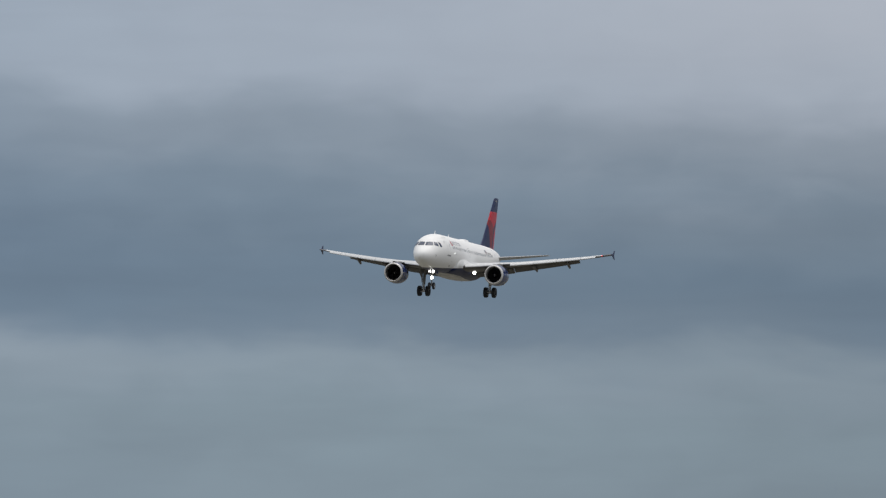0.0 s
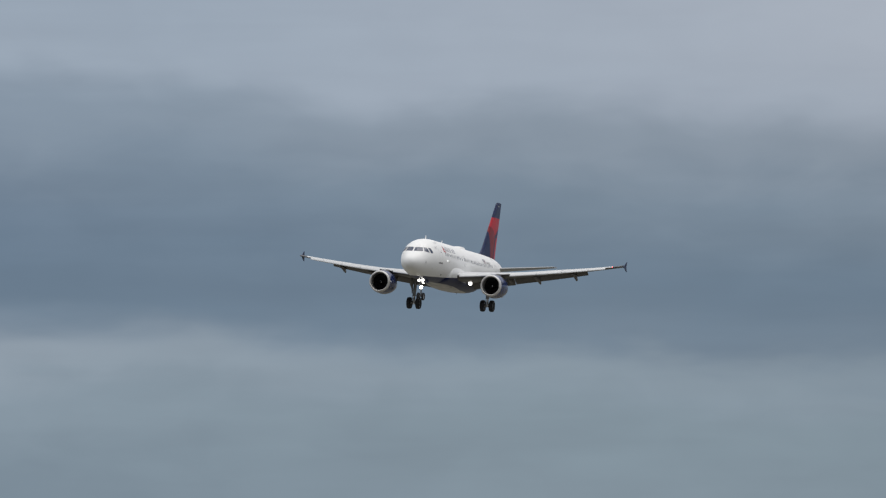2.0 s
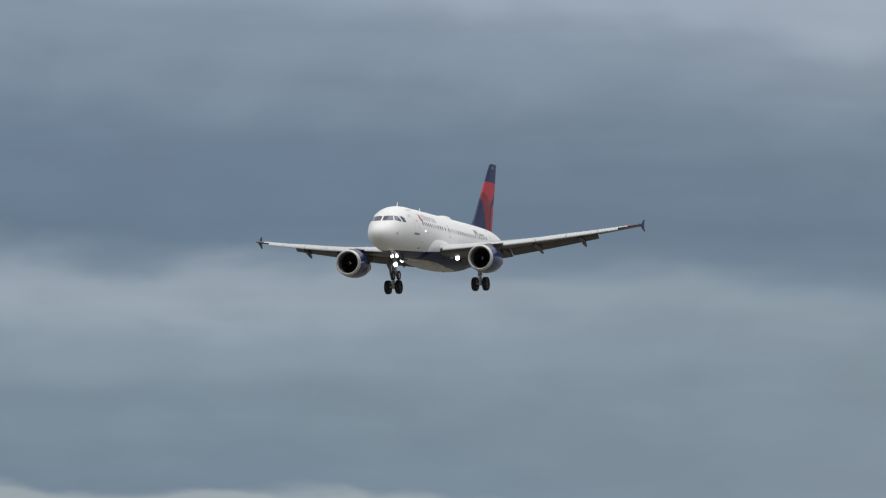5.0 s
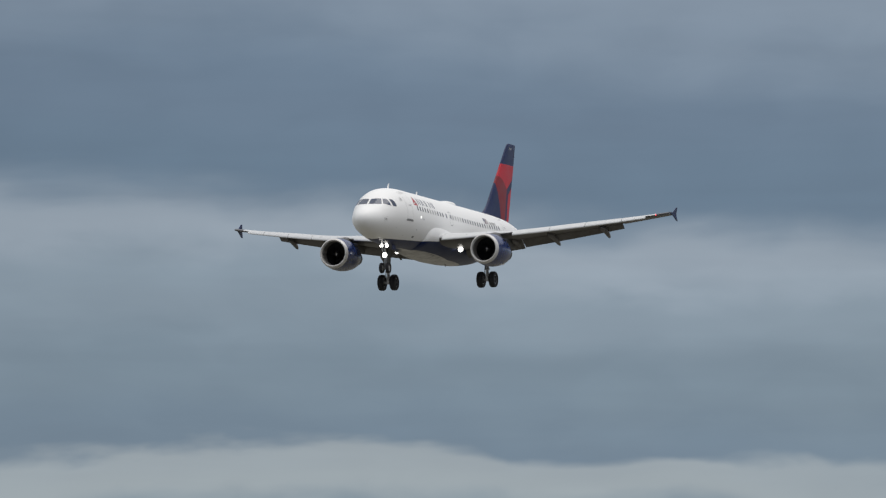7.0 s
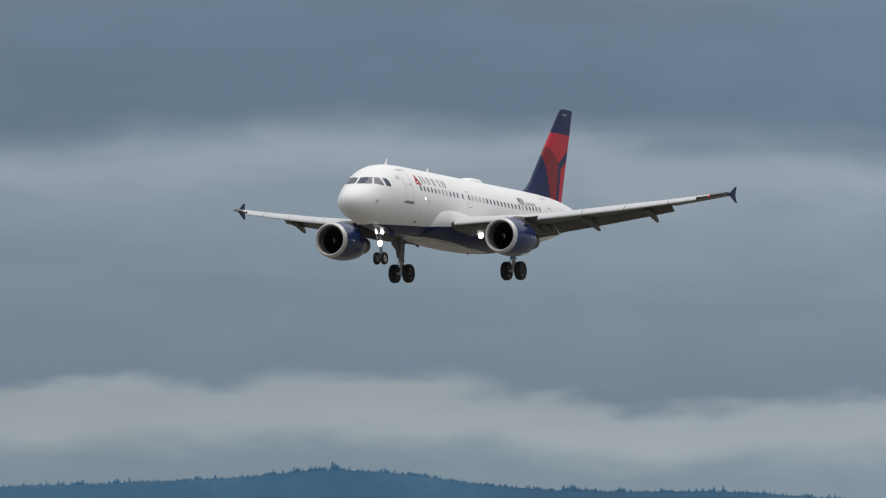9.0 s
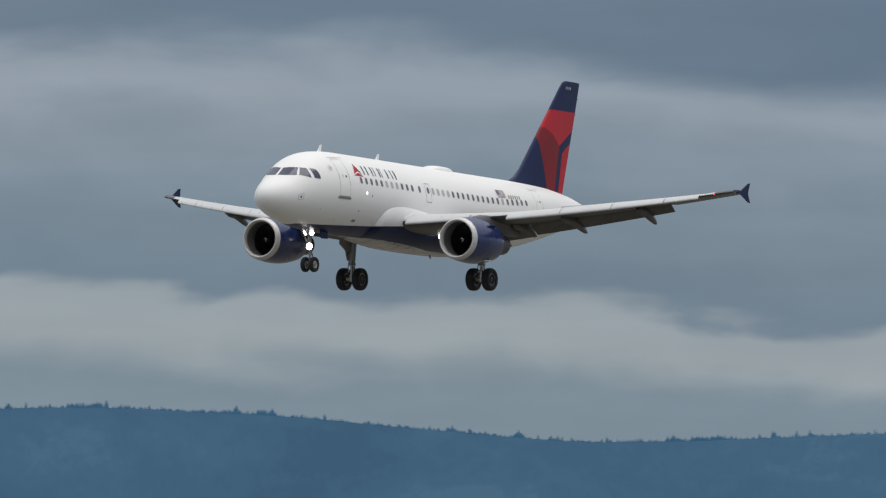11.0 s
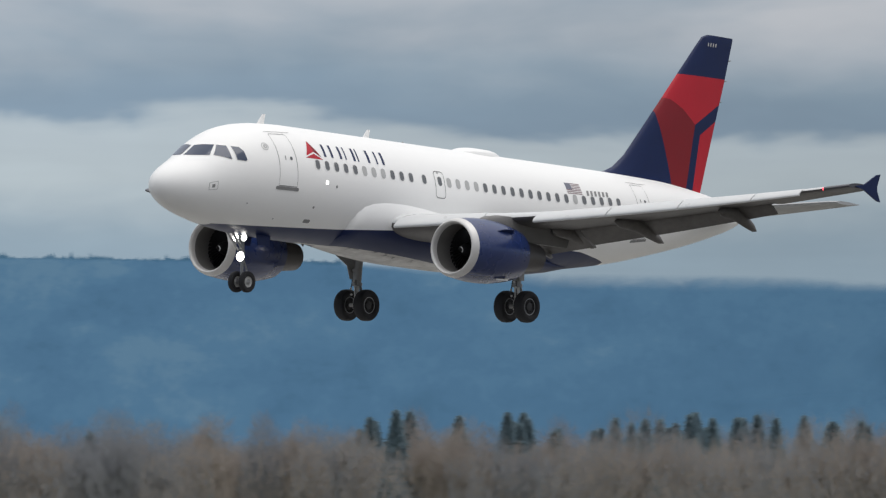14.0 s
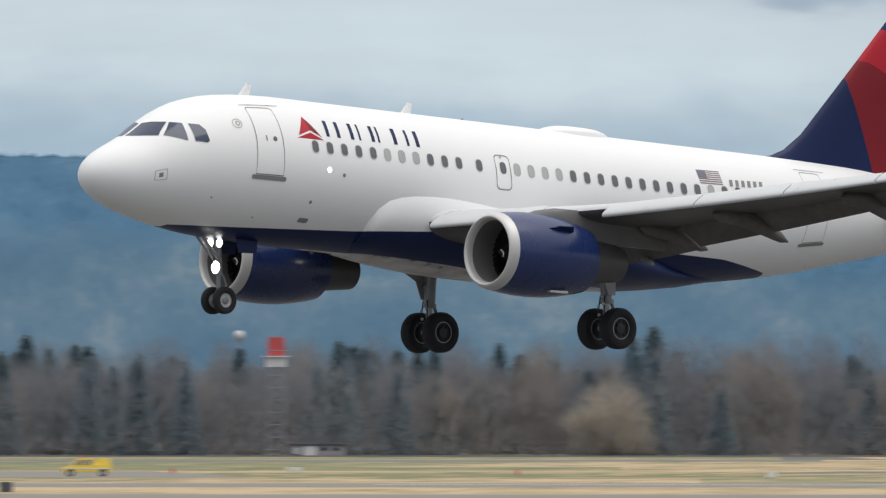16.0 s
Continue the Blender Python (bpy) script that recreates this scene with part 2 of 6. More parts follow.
WHITE = (0.835, 0.832, 0.82)
NAVY = (0.006, 0.0155, 0.068)
M = {
    "white": material("white_aircraft_paint", WHITE, 0.38, grain=0.01, coat=0.1),
    "navy": material("navy_aircraft_paint", NAVY, 0.42, grain=0.12, coat=0.03),
    "cowl": material("deep_blue_cowl_paint", (0.011, 0.026, 0.105), 0.28, grain=0.08, coat=0.2),
    "pylon": material("weathered_grey_pylon_paint", (0.13, 0.127, 0.125), 0.5, grain=0.25),
    "red": material("red_aircraft_paint", (0.44, 0.016, 0.03), 0.42, grain=0.06, coat=0.03),
    "dark_red": material("dark_red_aircraft_paint", (0.20, 0.011, 0.018), 0.42, grain=0.06, coat=0.03),
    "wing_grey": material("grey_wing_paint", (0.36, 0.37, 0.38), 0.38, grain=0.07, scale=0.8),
    "wing_under": material("shaded_grimy_wing_underside", (0.085, 0.08, 0.078), 0.45, grain=0.42, scale=0.7, fine=5.0),
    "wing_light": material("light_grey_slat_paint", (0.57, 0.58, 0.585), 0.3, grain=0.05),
    "tip": material("dark_wing_tip_paint", (0.07, 0.072, 0.085), 0.4, grain=0.15),
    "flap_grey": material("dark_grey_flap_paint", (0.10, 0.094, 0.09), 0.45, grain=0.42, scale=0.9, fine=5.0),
    "bare": material("bare_aluminium", (0.58, 0.57, 0.56), 0.45, metal=0.3, grain=0.05),
    "duct": material("grey_inlet_liner", (0.15, 0.145, 0.14), 0.5, grain=0.05),
    "fan": material("dark_titanium_blades", (0.016, 0.016, 0.018), 0.4, metal=0.6, grain=0.1),
    "hot": material("heat_stained_nozzle_metal", (0.10, 0.095, 0.095), 0.45, metal=0.5, grain=0.18, scale=3),
    "strut": material("grey_gear_steel", (0.24, 0.245, 0.25), 0.4, metal=0.3, grain=0.2),
    "door": material("pale_grey_door_paint", (0.30, 0.30, 0.30), 0.5, grain=0.15),
    "tyre": material("black_tyre_rubber", (0.011, 0.011, 0.013), 0.8, grain=0.2),
    "rim": material("white_wheel_rim", (0.45, 0.45, 0.44), 0.4, metal=0.3, grain=0.15),
    "hub": material("dark_brake_hub", (0.028, 0.028, 0.03), 0.55, metal=0.1, grain=0.2),
    "glass": material("dark_cockpit_glass", (0.03, 0.045, 0.085), 0.1, grain=0.05),
    "cabin": material("grey_cabin_window", (0.10, 0.105, 0.11), 0.15, grain=0.1, coat=0.6),
    "blind": material("pale_window_blind", (0.43, 0.43, 0.425), 0.4, grain=0.04),
    "line": material("grey_panel_seam", (0.22, 0.22, 0.22), 0.5, grain=0.1),
    "lamp": material("lit_landing_lamp", (1.0, 0.97, 0.9), 0.2, emit=8.0),
    "spot": material("lit_scan_lamp", (1.0, 1.0, 0.98), 0.2, emit=3.0),
    "nav": material("lit_red_navigation_lamp", (1.0, 0.06, 0.08), 0.2, emit=3.0),
}
# Aircraft: all its parts are laid out in metres aft of the nose (a), to port (y) and above the wheels' level (z)
for k in ("navy", "red", "dark_red"):
    M[k].node_tree.nodes["Principled BSDF"].inputs["Specular IOR Level"].default_value = 0.22
A0, Z0 = 16.0, 3.0


def local(a, y, z):
    return Vector((A0 - a, y, z - Z0))


def mesh_of(name, bm, mats, smooth=40):
    me = bpy.data.meshes.new(name)
    bm.normal_update()
    bm.to_mesh(me)
    bm.free()
    for m in (mats if isinstance(mats, (list, tuple)) else [mats]):
        me.materials.append(m)
    if smooth:
        me.shade_smooth()
        me.set_sharp_from_angle(angle=radians(smooth))
    return me


def part(name, bm, mats, parent, label="", smooth=40):
    ob = new(name, mesh_of(name, bm, mats, smooth))
    ob.parent = parent
    if label:
        tagged(ob, label)
    return ob


def loft(bm, rings, close=True, caps=(True, True)):
    rows = [[bm.verts.new(p) for p in r] for r in rings]
    n = len(rows[0])
    for r0, r1 in zip(rows, rows[1:]):
        for i in range(n if close else n - 1):
            j = (i + 1) % n
            bm.faces.new((r0[i], r0[j], r1[j], r1[i]))
    if close and caps[0]:
        bm.faces.new(rows[0][::-1])
    if close and caps[1]:
        bm.faces.new(rows[-1])
    bmesh.ops.recalc_face_normals(bm, faces=bm.faces)
    return rows


def spline(table, x):
    """Monotone cubic through the table's points."""
    xs, ys = [p[0] for p in table], [p[1] for p in table]
    if x <= xs[0]:
        return ys[0]
    if x >= xs[-1]:
        return ys[-1]
    d = [(ys[i + 1] - ys[i]) / (xs[i + 1] - xs[i]) for i in range(len(xs) - 1)]
    k = max(i for i in range(len(xs) - 1) if xs[i] <= x)

    def slope(i):
        if i == 0:
            return d[0]
        if i == len(xs) - 1:
            return d[-1]
        return 0.0 if d[i - 1] * d[i] <= 0 else 2 * d[i - 1] * d[i] / (d[i - 1] + d[i])
    h = xs[k + 1] - xs[k]
    s = (x - xs[k]) / h
    return ((2 * s - 3) * s * s + 1) * ys[k] + ((s - 2) * s + 1) * s * h * slope(k) + (3 - 2 * s) * s * s * ys[k + 1] + (s - 1) * s * s * h * slope(k + 1)


def root(table):
    return [(math.sqrt(max(a, 0)), v) for a, v in table]


TOP = root([(0, 3.24), (0.12, 3.58), (0.5, 3.92), (1.0, 4.20), (1.5, 4.48), (2.0, 4.85), (2.6, 5.25), (3.3, 5.57), (4.2, 5.79), (5.2, 5.90), (6.5, 5.95),
            (24, 5.95), (28, 5.90), (31, 5.68), (33.0, 5.36), (33.6, 5.18), (33.84, 5.0)])
BOTTOM = root([(0, 3.24), (0.12, 2.93), (0.5, 2.64), (1.0, 2.43), (2.0, 2.17), (3.0, 2.0), (4.0, 1.89), (5.5, 1.82), (7, 1.80), (19.5, 1.80), (21.5, 1.92),
               (24, 2.24), (26, 2.58), (28, 3.02), (30, 3.50), (32, 4.07), (33.3, 4.52), (33.7, 4.78), (33.84, 4.92)])
WIDTH = root([(0, 0.0), (0.12, 0.36), (0.5, 0.70), (1.0, 0.99), (2.0, 1.37), (3.0, 1.63), (4.0, 1.80), (5.0, 1.90), (6.0, 1.955), (7.0, 1.975),
              (22, 1.975), (24, 1.92), (26, 1.76), (28, 1.49), (30, 1.14), (32, 0.70), (33.3, 0.38), (33.7, 0.2), (33.84, 0.06)])


def body(a):
    s = math.sqrt(max(a, 0))
    return spline(TOP, s), spline(BOTTOM, s), spline(WIDTH, s)


def skin(a, phi, out=0.0):
    """A point of the fuselage's skin; phi runs from the crown over port."""
    top, low, w = body(a)
    h = (top - low) / 2
    return local(a, (w + out) * math.sin(phi), (top + low) / 2 + (h + out) * math.cos(phi))


airliner = new("airliner")
tagged(airliner, "white twin-engine airliner with navy belly and red-navy tail, landing, gear down", "airplane")


def two_tone(name, upper, lower, edge, keel):
    """Paint in two colours whose border, a height for each place aft, is given as stops of a ramp."""
    m = material(name, upper, 0.38, grain=0.008, coat=0.1, fine=6.0)
    t = m.node_tree
    b = t.nodes["Principled BSDF"]
    first = b.inputs["Base Color"].links[0].from_socket
    sep = t.nodes.new("ShaderNodeSeparateXYZ")
    t.links.new(t.nodes["Texture Coordinate"].outputs["Object"], sep.inputs[0])
    aft = math_node(t, "DIVIDE", math_node(t, "SUBTRACT", A0, sep.outputs[0]), 34.0)
    line = ramp(t, aft, [(p / 34.0, (v / 4,) * 3) for p, v in edge], "LINEAR")
    z = math_node(t, "ADD", sep.outputs[2], Z0)
    over = math_node(t, "GREATER_THAN", math_node(t, "SUBTRACT", math_node(t, "MULTIPLY", line, 4.0), z), 0.0)
    # faint streaks of grime along the lower skin
    st = nt(t, "ShaderNodeTexNoise", Scale=1.0, Detail=5.0, Roughness=0.6)
    mp = nt(t, "ShaderNodeMapping", Scale=(0.12, 1.6, 1.6))
    t.links.new(t.nodes["Texture Coordinate"].outputs["Object"], mp.inputs[0])
    t.links.new(mp.outputs[0], st.inputs["Vector"])
    streak = mix(t, math_node(t, "MULTIPLY", math_node(t, "SUBTRACT", st.outputs[0], 0.45, clamp=True), 0.5, clamp=True), first, tuple(c * 0.86 for c in upper))
    # the keel under the wing box is pale, with oil stains
    foot = ramp(t, aft, [(p / 34.0, (v / 4,) * 3) for p, v in keel], "LINEAR")
    under = math_node(t, "GREATER_THAN", math_node(t, "SUBTRACT", math_node(t, "MULTIPLY", foot, 4.0), z), 0.0)
    blot = nt(t, "ShaderNodeTexNoise", Scale=1.3, Detail=4.0, Roughness=0.6)
    t.links.new(t.nodes["Texture Coordinate"].outputs["Object"], blot.inputs["Vector"])
    pale = ramp(t, blot.outputs[0], [(0.30, (0.08, 0.08, 0.085)), (0.39, (0.42, 0.41, 0.40)), (0.62, (0.58, 0.57, 0.56))])
    t.links.new(mix(t, under, mix(t, over, streak, lower), pale), b.inputs["Base Color"])
    b.inputs["Specular IOR Level"].default_value = 0.22
    b.inputs["Coat Weight"].default_value = 0.0
    return m


BELLY_EDGE = [(2.5, 0.0), (2.7, 2.07), (4.4, 2.13), (6.2, 2.22), (8.6, 2.35), (11.7, 2.58), (16.0, 2.72), (20.8, 2.70), (22.5, 2.70), (24.7, 2.50), (25.2, 2.2)]
KEEL_EDGE = [(7.4, 0.0), (7.8, 1.81), (9.5, 1.82), (12.0, 1.72), (15.0, 1.56), (19.5, 1.56), (20.2, 0.0)]
M["body"] = two_tone("white_over_navy_paint", WHITE, NAVY, BELLY_EDGE, KEEL_EDGE)


def build_fuselage():
    bm = bmesh.new()
    st = [0.004, 0.02, 0.05, 0.1, 0.17, 0.26, 0.38, 0.52, 0.7, 0.9, 1.1, 1.3, 1.5, 1.7, 1.9, 2.1, 2.35, 2.6, 2.9, 3.2, 3.6, 4.0, 4.5, 5, 5.6, 6.3, 7]
    st += [7 + 0.7 * i for i in range(1, 22)] + [22.2 + 0.5 * i for i in range(23)] + [33.4, 33.6, 33.75, 33.83]
    n = 72
    loft(bm, [[skin(a, 2 * math.pi * i / n) for i in range(n)] for a in st])
    part("fuselage", bm, M["body"], airliner, smooth=60)
    # fairing round the wing root
    bm = bmesh.new()
    rings = []
    for a, w, zt, zb in ((9.0, 1.6, 3.3, 1.95), (9.2, 1.84, 3.7, 1.86), (9.5, 1.94, 4.05, 1.79), (9.9, 1.985, 4.25, 1.72), (10.4, 2.015, 4.35, 1.65), (11.0, 2.04, 4.38, 1.58), (11.7, 2.065, 4.35, 1.52), (12.5, 2.1, 4.2, 1.47),
                         (13.4, 2.15, 4.0, 1.45), (14.5, 2.2, 3.7, 1.45), (16, 2.22, 3.4, 1.45), (18, 2.18, 3.2, 1.47), (19.4, 1.82, 2.9, 1.55), (20.6, 1.36, 2.6, 1.69), (21.8, 0.92, 2.4, 1.86), (23, 0.6, 2.35, 2.10), (23.8, 0.4, 2.4, 2.28)):
        r = []
        for i in range(72):
            f = 2 * math.pi * i / 72
            c, s = math.cos(f), math.sin(f)
            es, ec = (0.8, 0.9) if c > 0 and a < 19 else ((0.85, 0.95) if a < 17 else (1, 1))
            r.append(local(a, w * math.copysign(abs(s) ** es, s), (zt + zb) / 2 + (zt - zb) / 2 * math.copysign(abs(c) ** ec, c)))
        rings.append(r)
    loft(bm, rings)
    part("belly_fairing", bm, M["body"], airliner, smooth=60)


def foil(n, thick, camber=0.015, cut=1.0):
    """Loop of an aerofoil of chord 1: upper side from the trailing edge to the nose, then the lower side."""
    xs = [0.5 * (1 - math.cos(math.pi * i / n)) * cut for i in range(n + 1)]

    def half(x):
        return 5 * thick * (0.2969 * math.sqrt(x) - 0.126 * x - 0.3516 * x * x + 0.2843 * x ** 3 - 0.1015 * x ** 4) + 0.0012

    def mid(x):
        return camber * 4 * x * (1 - x)
    return [(x, mid(x) + half(x)) for x in reversed(xs)] + [(x, mid(x) - half(x)) for x in xs[1:]]


# wing plan: span, leading edge, trailing edge, height, thickness, twist
def lead(y):
    return 10.85 + (y - 1.98) * 0.532


def trail(y):
    return 17.25 if y < 6.4 else 17.25 + (y - 6.4) * 0.298


def rise(y, side=1):
    s = max(0.0, y - 1.98)
    return 2.66 + 0.105 * s + (0.0030 if side > 0 else 0.0021) * s * s


def wing_ring(y, cut, side, n=16, thick=None, camber=0.018):
    c = trail(y) - lead(y)
    th = thick or (0.15 - 0.042 * min(1, (y - 1.98) / 6) if y < 8 else 0.108)
    tw = radians(3.5 - 4.5 * (y - 1.98) / 14.7)
    r = []
    for x, z in foil(n, th, camber, cut):
        dx, dz = x * c, z * c
        ax, az = dx - 0.3 * c, dz
        r.append(local(lead(y) + 0.3 * c + ax * math.cos(tw) + az * math.sin(tw), side * y, rise(y, side) + az * math.cos(tw) - ax * math.sin(tw)))
    return r


FLAP_END = 13.3


def build_wing(side):
    bm = bmesh.new()
    rings = [wing_ring(y, 0.80, side) for y in (0.6, 1.98, 3, 4, 5, 6, 6.4, 7.2, 8.5, 10, 11.5, FLAP_END)]
    rings += [wing_ring(y, 1.0, side) for y in (FLAP_END + 0.02, 14.2, 15.32, 15.9, 16.75)]
    loft(bm, rings)
    # downward faces take a darker grey, with shade and grime put into it
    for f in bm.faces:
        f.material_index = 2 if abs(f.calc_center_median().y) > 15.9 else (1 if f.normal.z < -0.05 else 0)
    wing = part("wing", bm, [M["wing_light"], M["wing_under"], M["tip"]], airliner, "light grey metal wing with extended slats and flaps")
    # slats, drooped ahead of the leading edge
    for y0, y1 in ((2.24, 5.05), (6.75, 9.1), (9.14, 11.4), (11.44, 13.75), (13.79, 15.3)):
        bm = bmesh.new()
        rings = []
        for k in range(4):
            y = y0 + (y1 - y0) * k / 3
            c = trail(y) - lead(y)
            s = min(0.17 * c, 0.50) / 0.17
            dr = radians(24)
            up = [(x, z) for x, z in foil(30, 0.13, 0.0) if x < 0.17]
            upper = [p for p in up if p[1] > 0]
            lower = [p for p in up if p[1] <= 0 and p[0] < 0.05]
            inner = [(0.045, -0.005), (0.08, 0.03), (0.13, 0.052)]
            loop = upper + lower + inner
            r = []
            for x, z in loop:
                dx, dz = x * s, z * s
                r.append(local(lead(y) - 0.30 + dx * math.cos(dr) - dz * math.sin(dr) * 0 + 0.02, side * y, rise(y, side) + (0.15 if y0 < 3 else 0.02) + dx * 0.42 - 0.19 + dz * math.cos(dr)))
            rings.append(r)
        loft(bm, rings)
        part("slat", bm, M["wing_light"], wing, "pale drooped leading-edge slat")
    # flaps
    for y0, y1 in ((2.15, 6.35), (6.42, FLAP_END - 0.05)):
        bm = bmesh.new()
        rings = []
        for k in range(5):
            y = y0 + (y1 - y0) * k / 4
            c = trail(y) - lead(y)
            fc = 0.25 * c if y > 6.4 else 1.12
            a0 = lead(y) + 0.80 * c - 0.14
            d = radians(33)
            zt = rise(y, side) - 0.03 - math.sin(radians(3.5 - 4.5 * (y - 1.98) / 14.7)) * 0.5 * c
            r = []
            for x, z in foil(10, 0.13, 0.02):
                dx, dz = x * fc, z * fc
                r.append(local(a0 + dx * math.cos(d) - dz * math.sin(d) * -1, side * y, zt - dx * math.sin(d) + dz * math.cos(d)))
            rings.append(r)
        loft(bm, rings)
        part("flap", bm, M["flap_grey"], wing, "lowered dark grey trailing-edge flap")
    # canoe fairings over the flap tracks
    for y, ln, dz in ((6.0, 2.6, 0.0), (8.6, 2.9, 0.0), (12.05, 2.3, 0.0)):
        c = trail(y) - lead(y)
        a1 = trail(y) + 0.55
        bm = bmesh.new()
        rings = []
        for k in range(11):
            u = k / 10
            w = 0.17 * (1 - (2 * u - 0.9) ** 2 / 1.25) ** 0.5 if 0 < u < 1 else 0.012
            w = max(w, 0.012)
            a = a1 - ln * (1 - u)
            zc = rise(y, side) - 0.22 - max(0, u - 0.35) ** 1.3 * (0.72 if y < 7 else 0.95)
            rings.append([local(a, side * y + w * math.sin(f), zc + 1.5 * w * math.cos(f)) for f in (2 * math.pi * i / 12 for i in range(12))])
        loft(bm, rings)
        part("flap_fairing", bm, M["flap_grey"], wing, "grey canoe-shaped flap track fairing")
    # brackets and hinge horns along the flaps' lower edge
    for y in (3.1, 4.5):
        c = trail(y) - lead(y)
        a0, z0 = lead(y) + 0.80 * c + 0.72, rise(y, side) - 0.82
        bm = bmesh.new()
        loft(bm, [[local(a0 + p, side * y + e, z0 + q) for p, q in ((-0.4, 0.16), (0.08, 0.05), (0.17, -0.06), (0.1, -0.10), (-0.1, -0.06), (-0.35, 0.05))] for e in (-0.04, 0.04)])
        part("flap_hinge", bm, M["pylon"], wing, "small grey hinge horn under the flap")
    # wingtip fence
    bm = bmesh.new()
    a0, z0 = lead(16.75), rise(16.75, side)
    out = [(0.35, 0.0), (0.85, 0.10), (1.50, 0.50), (1.72, 0.54), (1.62, 0.08), (1.64, -0.08), (1.80, -0.46), (1.60, -0.44), (0.85, -0.10)]
    loft(bm, [[local(a0 + p, side * (16.74 + 0.05 * k + 0.10 * abs(q)), z0 + q) for p, q in out] for k in range(2)])
    part("wingtip_fence", bm, M["navy"], wing, "navy arrow-shaped wingtip fence")
    if side > 0:
        bm = bmesh.new()
        bmesh.ops.create_uvsphere(bm, u_segments=12, v_segments=8, radius=0.05)
        bmesh.ops.translate(bm, verts=bm.verts, vec=local(lead(15.9) + 0.05, 15.9, rise(15.9, side)))
        part("navigation_light", bm, M["nav"], wing, "lit red navigation light")
    return wing


def build_tail():
    # fin in its colours
    bm = bmesh.new()
    rings = []
    for z, a0, a1 in ((5.45, 24.5, 31.2), (5.88, 24.95, 31.33), (6.0, 25.45, 31.36), (6.2, 25.93, 31.41), (6.7, 26.58, 31.53), (8, 27.74, 31.86), (9, 28.62, 32.12), (10, 29.49, 32.39), (11.2, 30.54, 32.66), (11.55, 30.86, 32.75), (11.66, 31.15, 32.74)):
        c = a1 - a0
        th = min(0.10, 0.42 / c)
        rings.append([local(a0 + x * c, w * c, z) for x, w in foil(14, th, 0.0)])
    loft(bm, rings)
    shapes = [  # outline in (a, z) and colour
        (1, [(29.0, 10.02), (33.5, 10.09), (33.5, 9.85), (32.15, 9.10), (30.60, 8.20), (29.75, 8.72), (29.0, 9.02), (28.0, 9.1)]),
        (2, [(28.0, 9.1), (29.0, 9.02), (29.75, 8.72), (30.60, 8.20), (30.52, 7.6), (30.28, 5.3), (29.62, 5.3), (28.28, 8.15)]),
        (1, [(33.5, 9.35), (31.95, 8.43), (30.98, 7.84), (30.92, 7.3), (30.72, 5.3), (33.5, 5.3)]),
    ]
    cuts = {}
    for _, ring in shapes:
        for p, q in zip(ring, ring[1:] + ring[:1]):
            if max(abs(p[0]), abs(q[0])) < 33.4 or abs(p[1] - q[1]) < 0.8:
                cuts[tuple(sorted((p, q)))] = (p, q)
    for p, q in cuts.values():
        d = Vector((-(q[0] - p[0]), 0, q[1] - p[1]))
        bmesh.ops.bisect_plane(bm, geom=bm.verts[:] + bm.edges[:] + bm.faces[:], plane_co=local(p[0], 0, p[1]), plane_no=d.cross(Vector((0, 1, 0))), dist=1e-5)

    def inside(a, z, ring):
        odd = False
        for p, q in zip(ring, ring[1:] + ring[:1]):
            if (p[1] > z) != (q[1] > z) and a < (q[0] - p[0]) * (z - p[1]) / (q[1] - p[1]) + p[0]:
                odd = not odd
        return odd
    for f in bm.faces:
        m = f.calc_center_median()
        for k, ring in shapes:
            if inside(A0 - m.x, m.z + Z0, ring):
                f.material_index = k
    part("fin", bm, [M["navy"], M["red"], M["dark_red"]], airliner, "navy tail fin with red angular pattern")
    for side in (1, -1):
        bm = bmesh.new()
        rings = []
        for y, a0, a1, z in ((0.3, 28.2, 32.3, 4.72), (1.2, 28.75, 32.45, 4.8), (3.5, 30.1, 32.78, 5.07), (6.0, 31.5, 33.12, 5.37), (6.2, 31.75, 33.14, 5.39)):
            c = a1 - a0
            rings.append([local(a0 + x * c, side * y, z + w * c) for x, w in foil(12, 0.085, -0.005)])
        loft(bm, rings)
        part("tailplane", bm, M["wing_grey"], airliner, "light grey horizontal tailplane")


def lathe(bm, profile, n=40, axis=(0, 0, 0), sx=1.0):
    """Turn (aft, radius) about a fore-and-aft axis at (y, z)."""
    loft(bm, [[local(a, axis[0] + r * sx * math.sin(2 * math.pi * i / n), axis[1] + r * math.cos(2 * math.pi * i / n)) for i in range(n)] for a, r in profile], caps=(False, False))


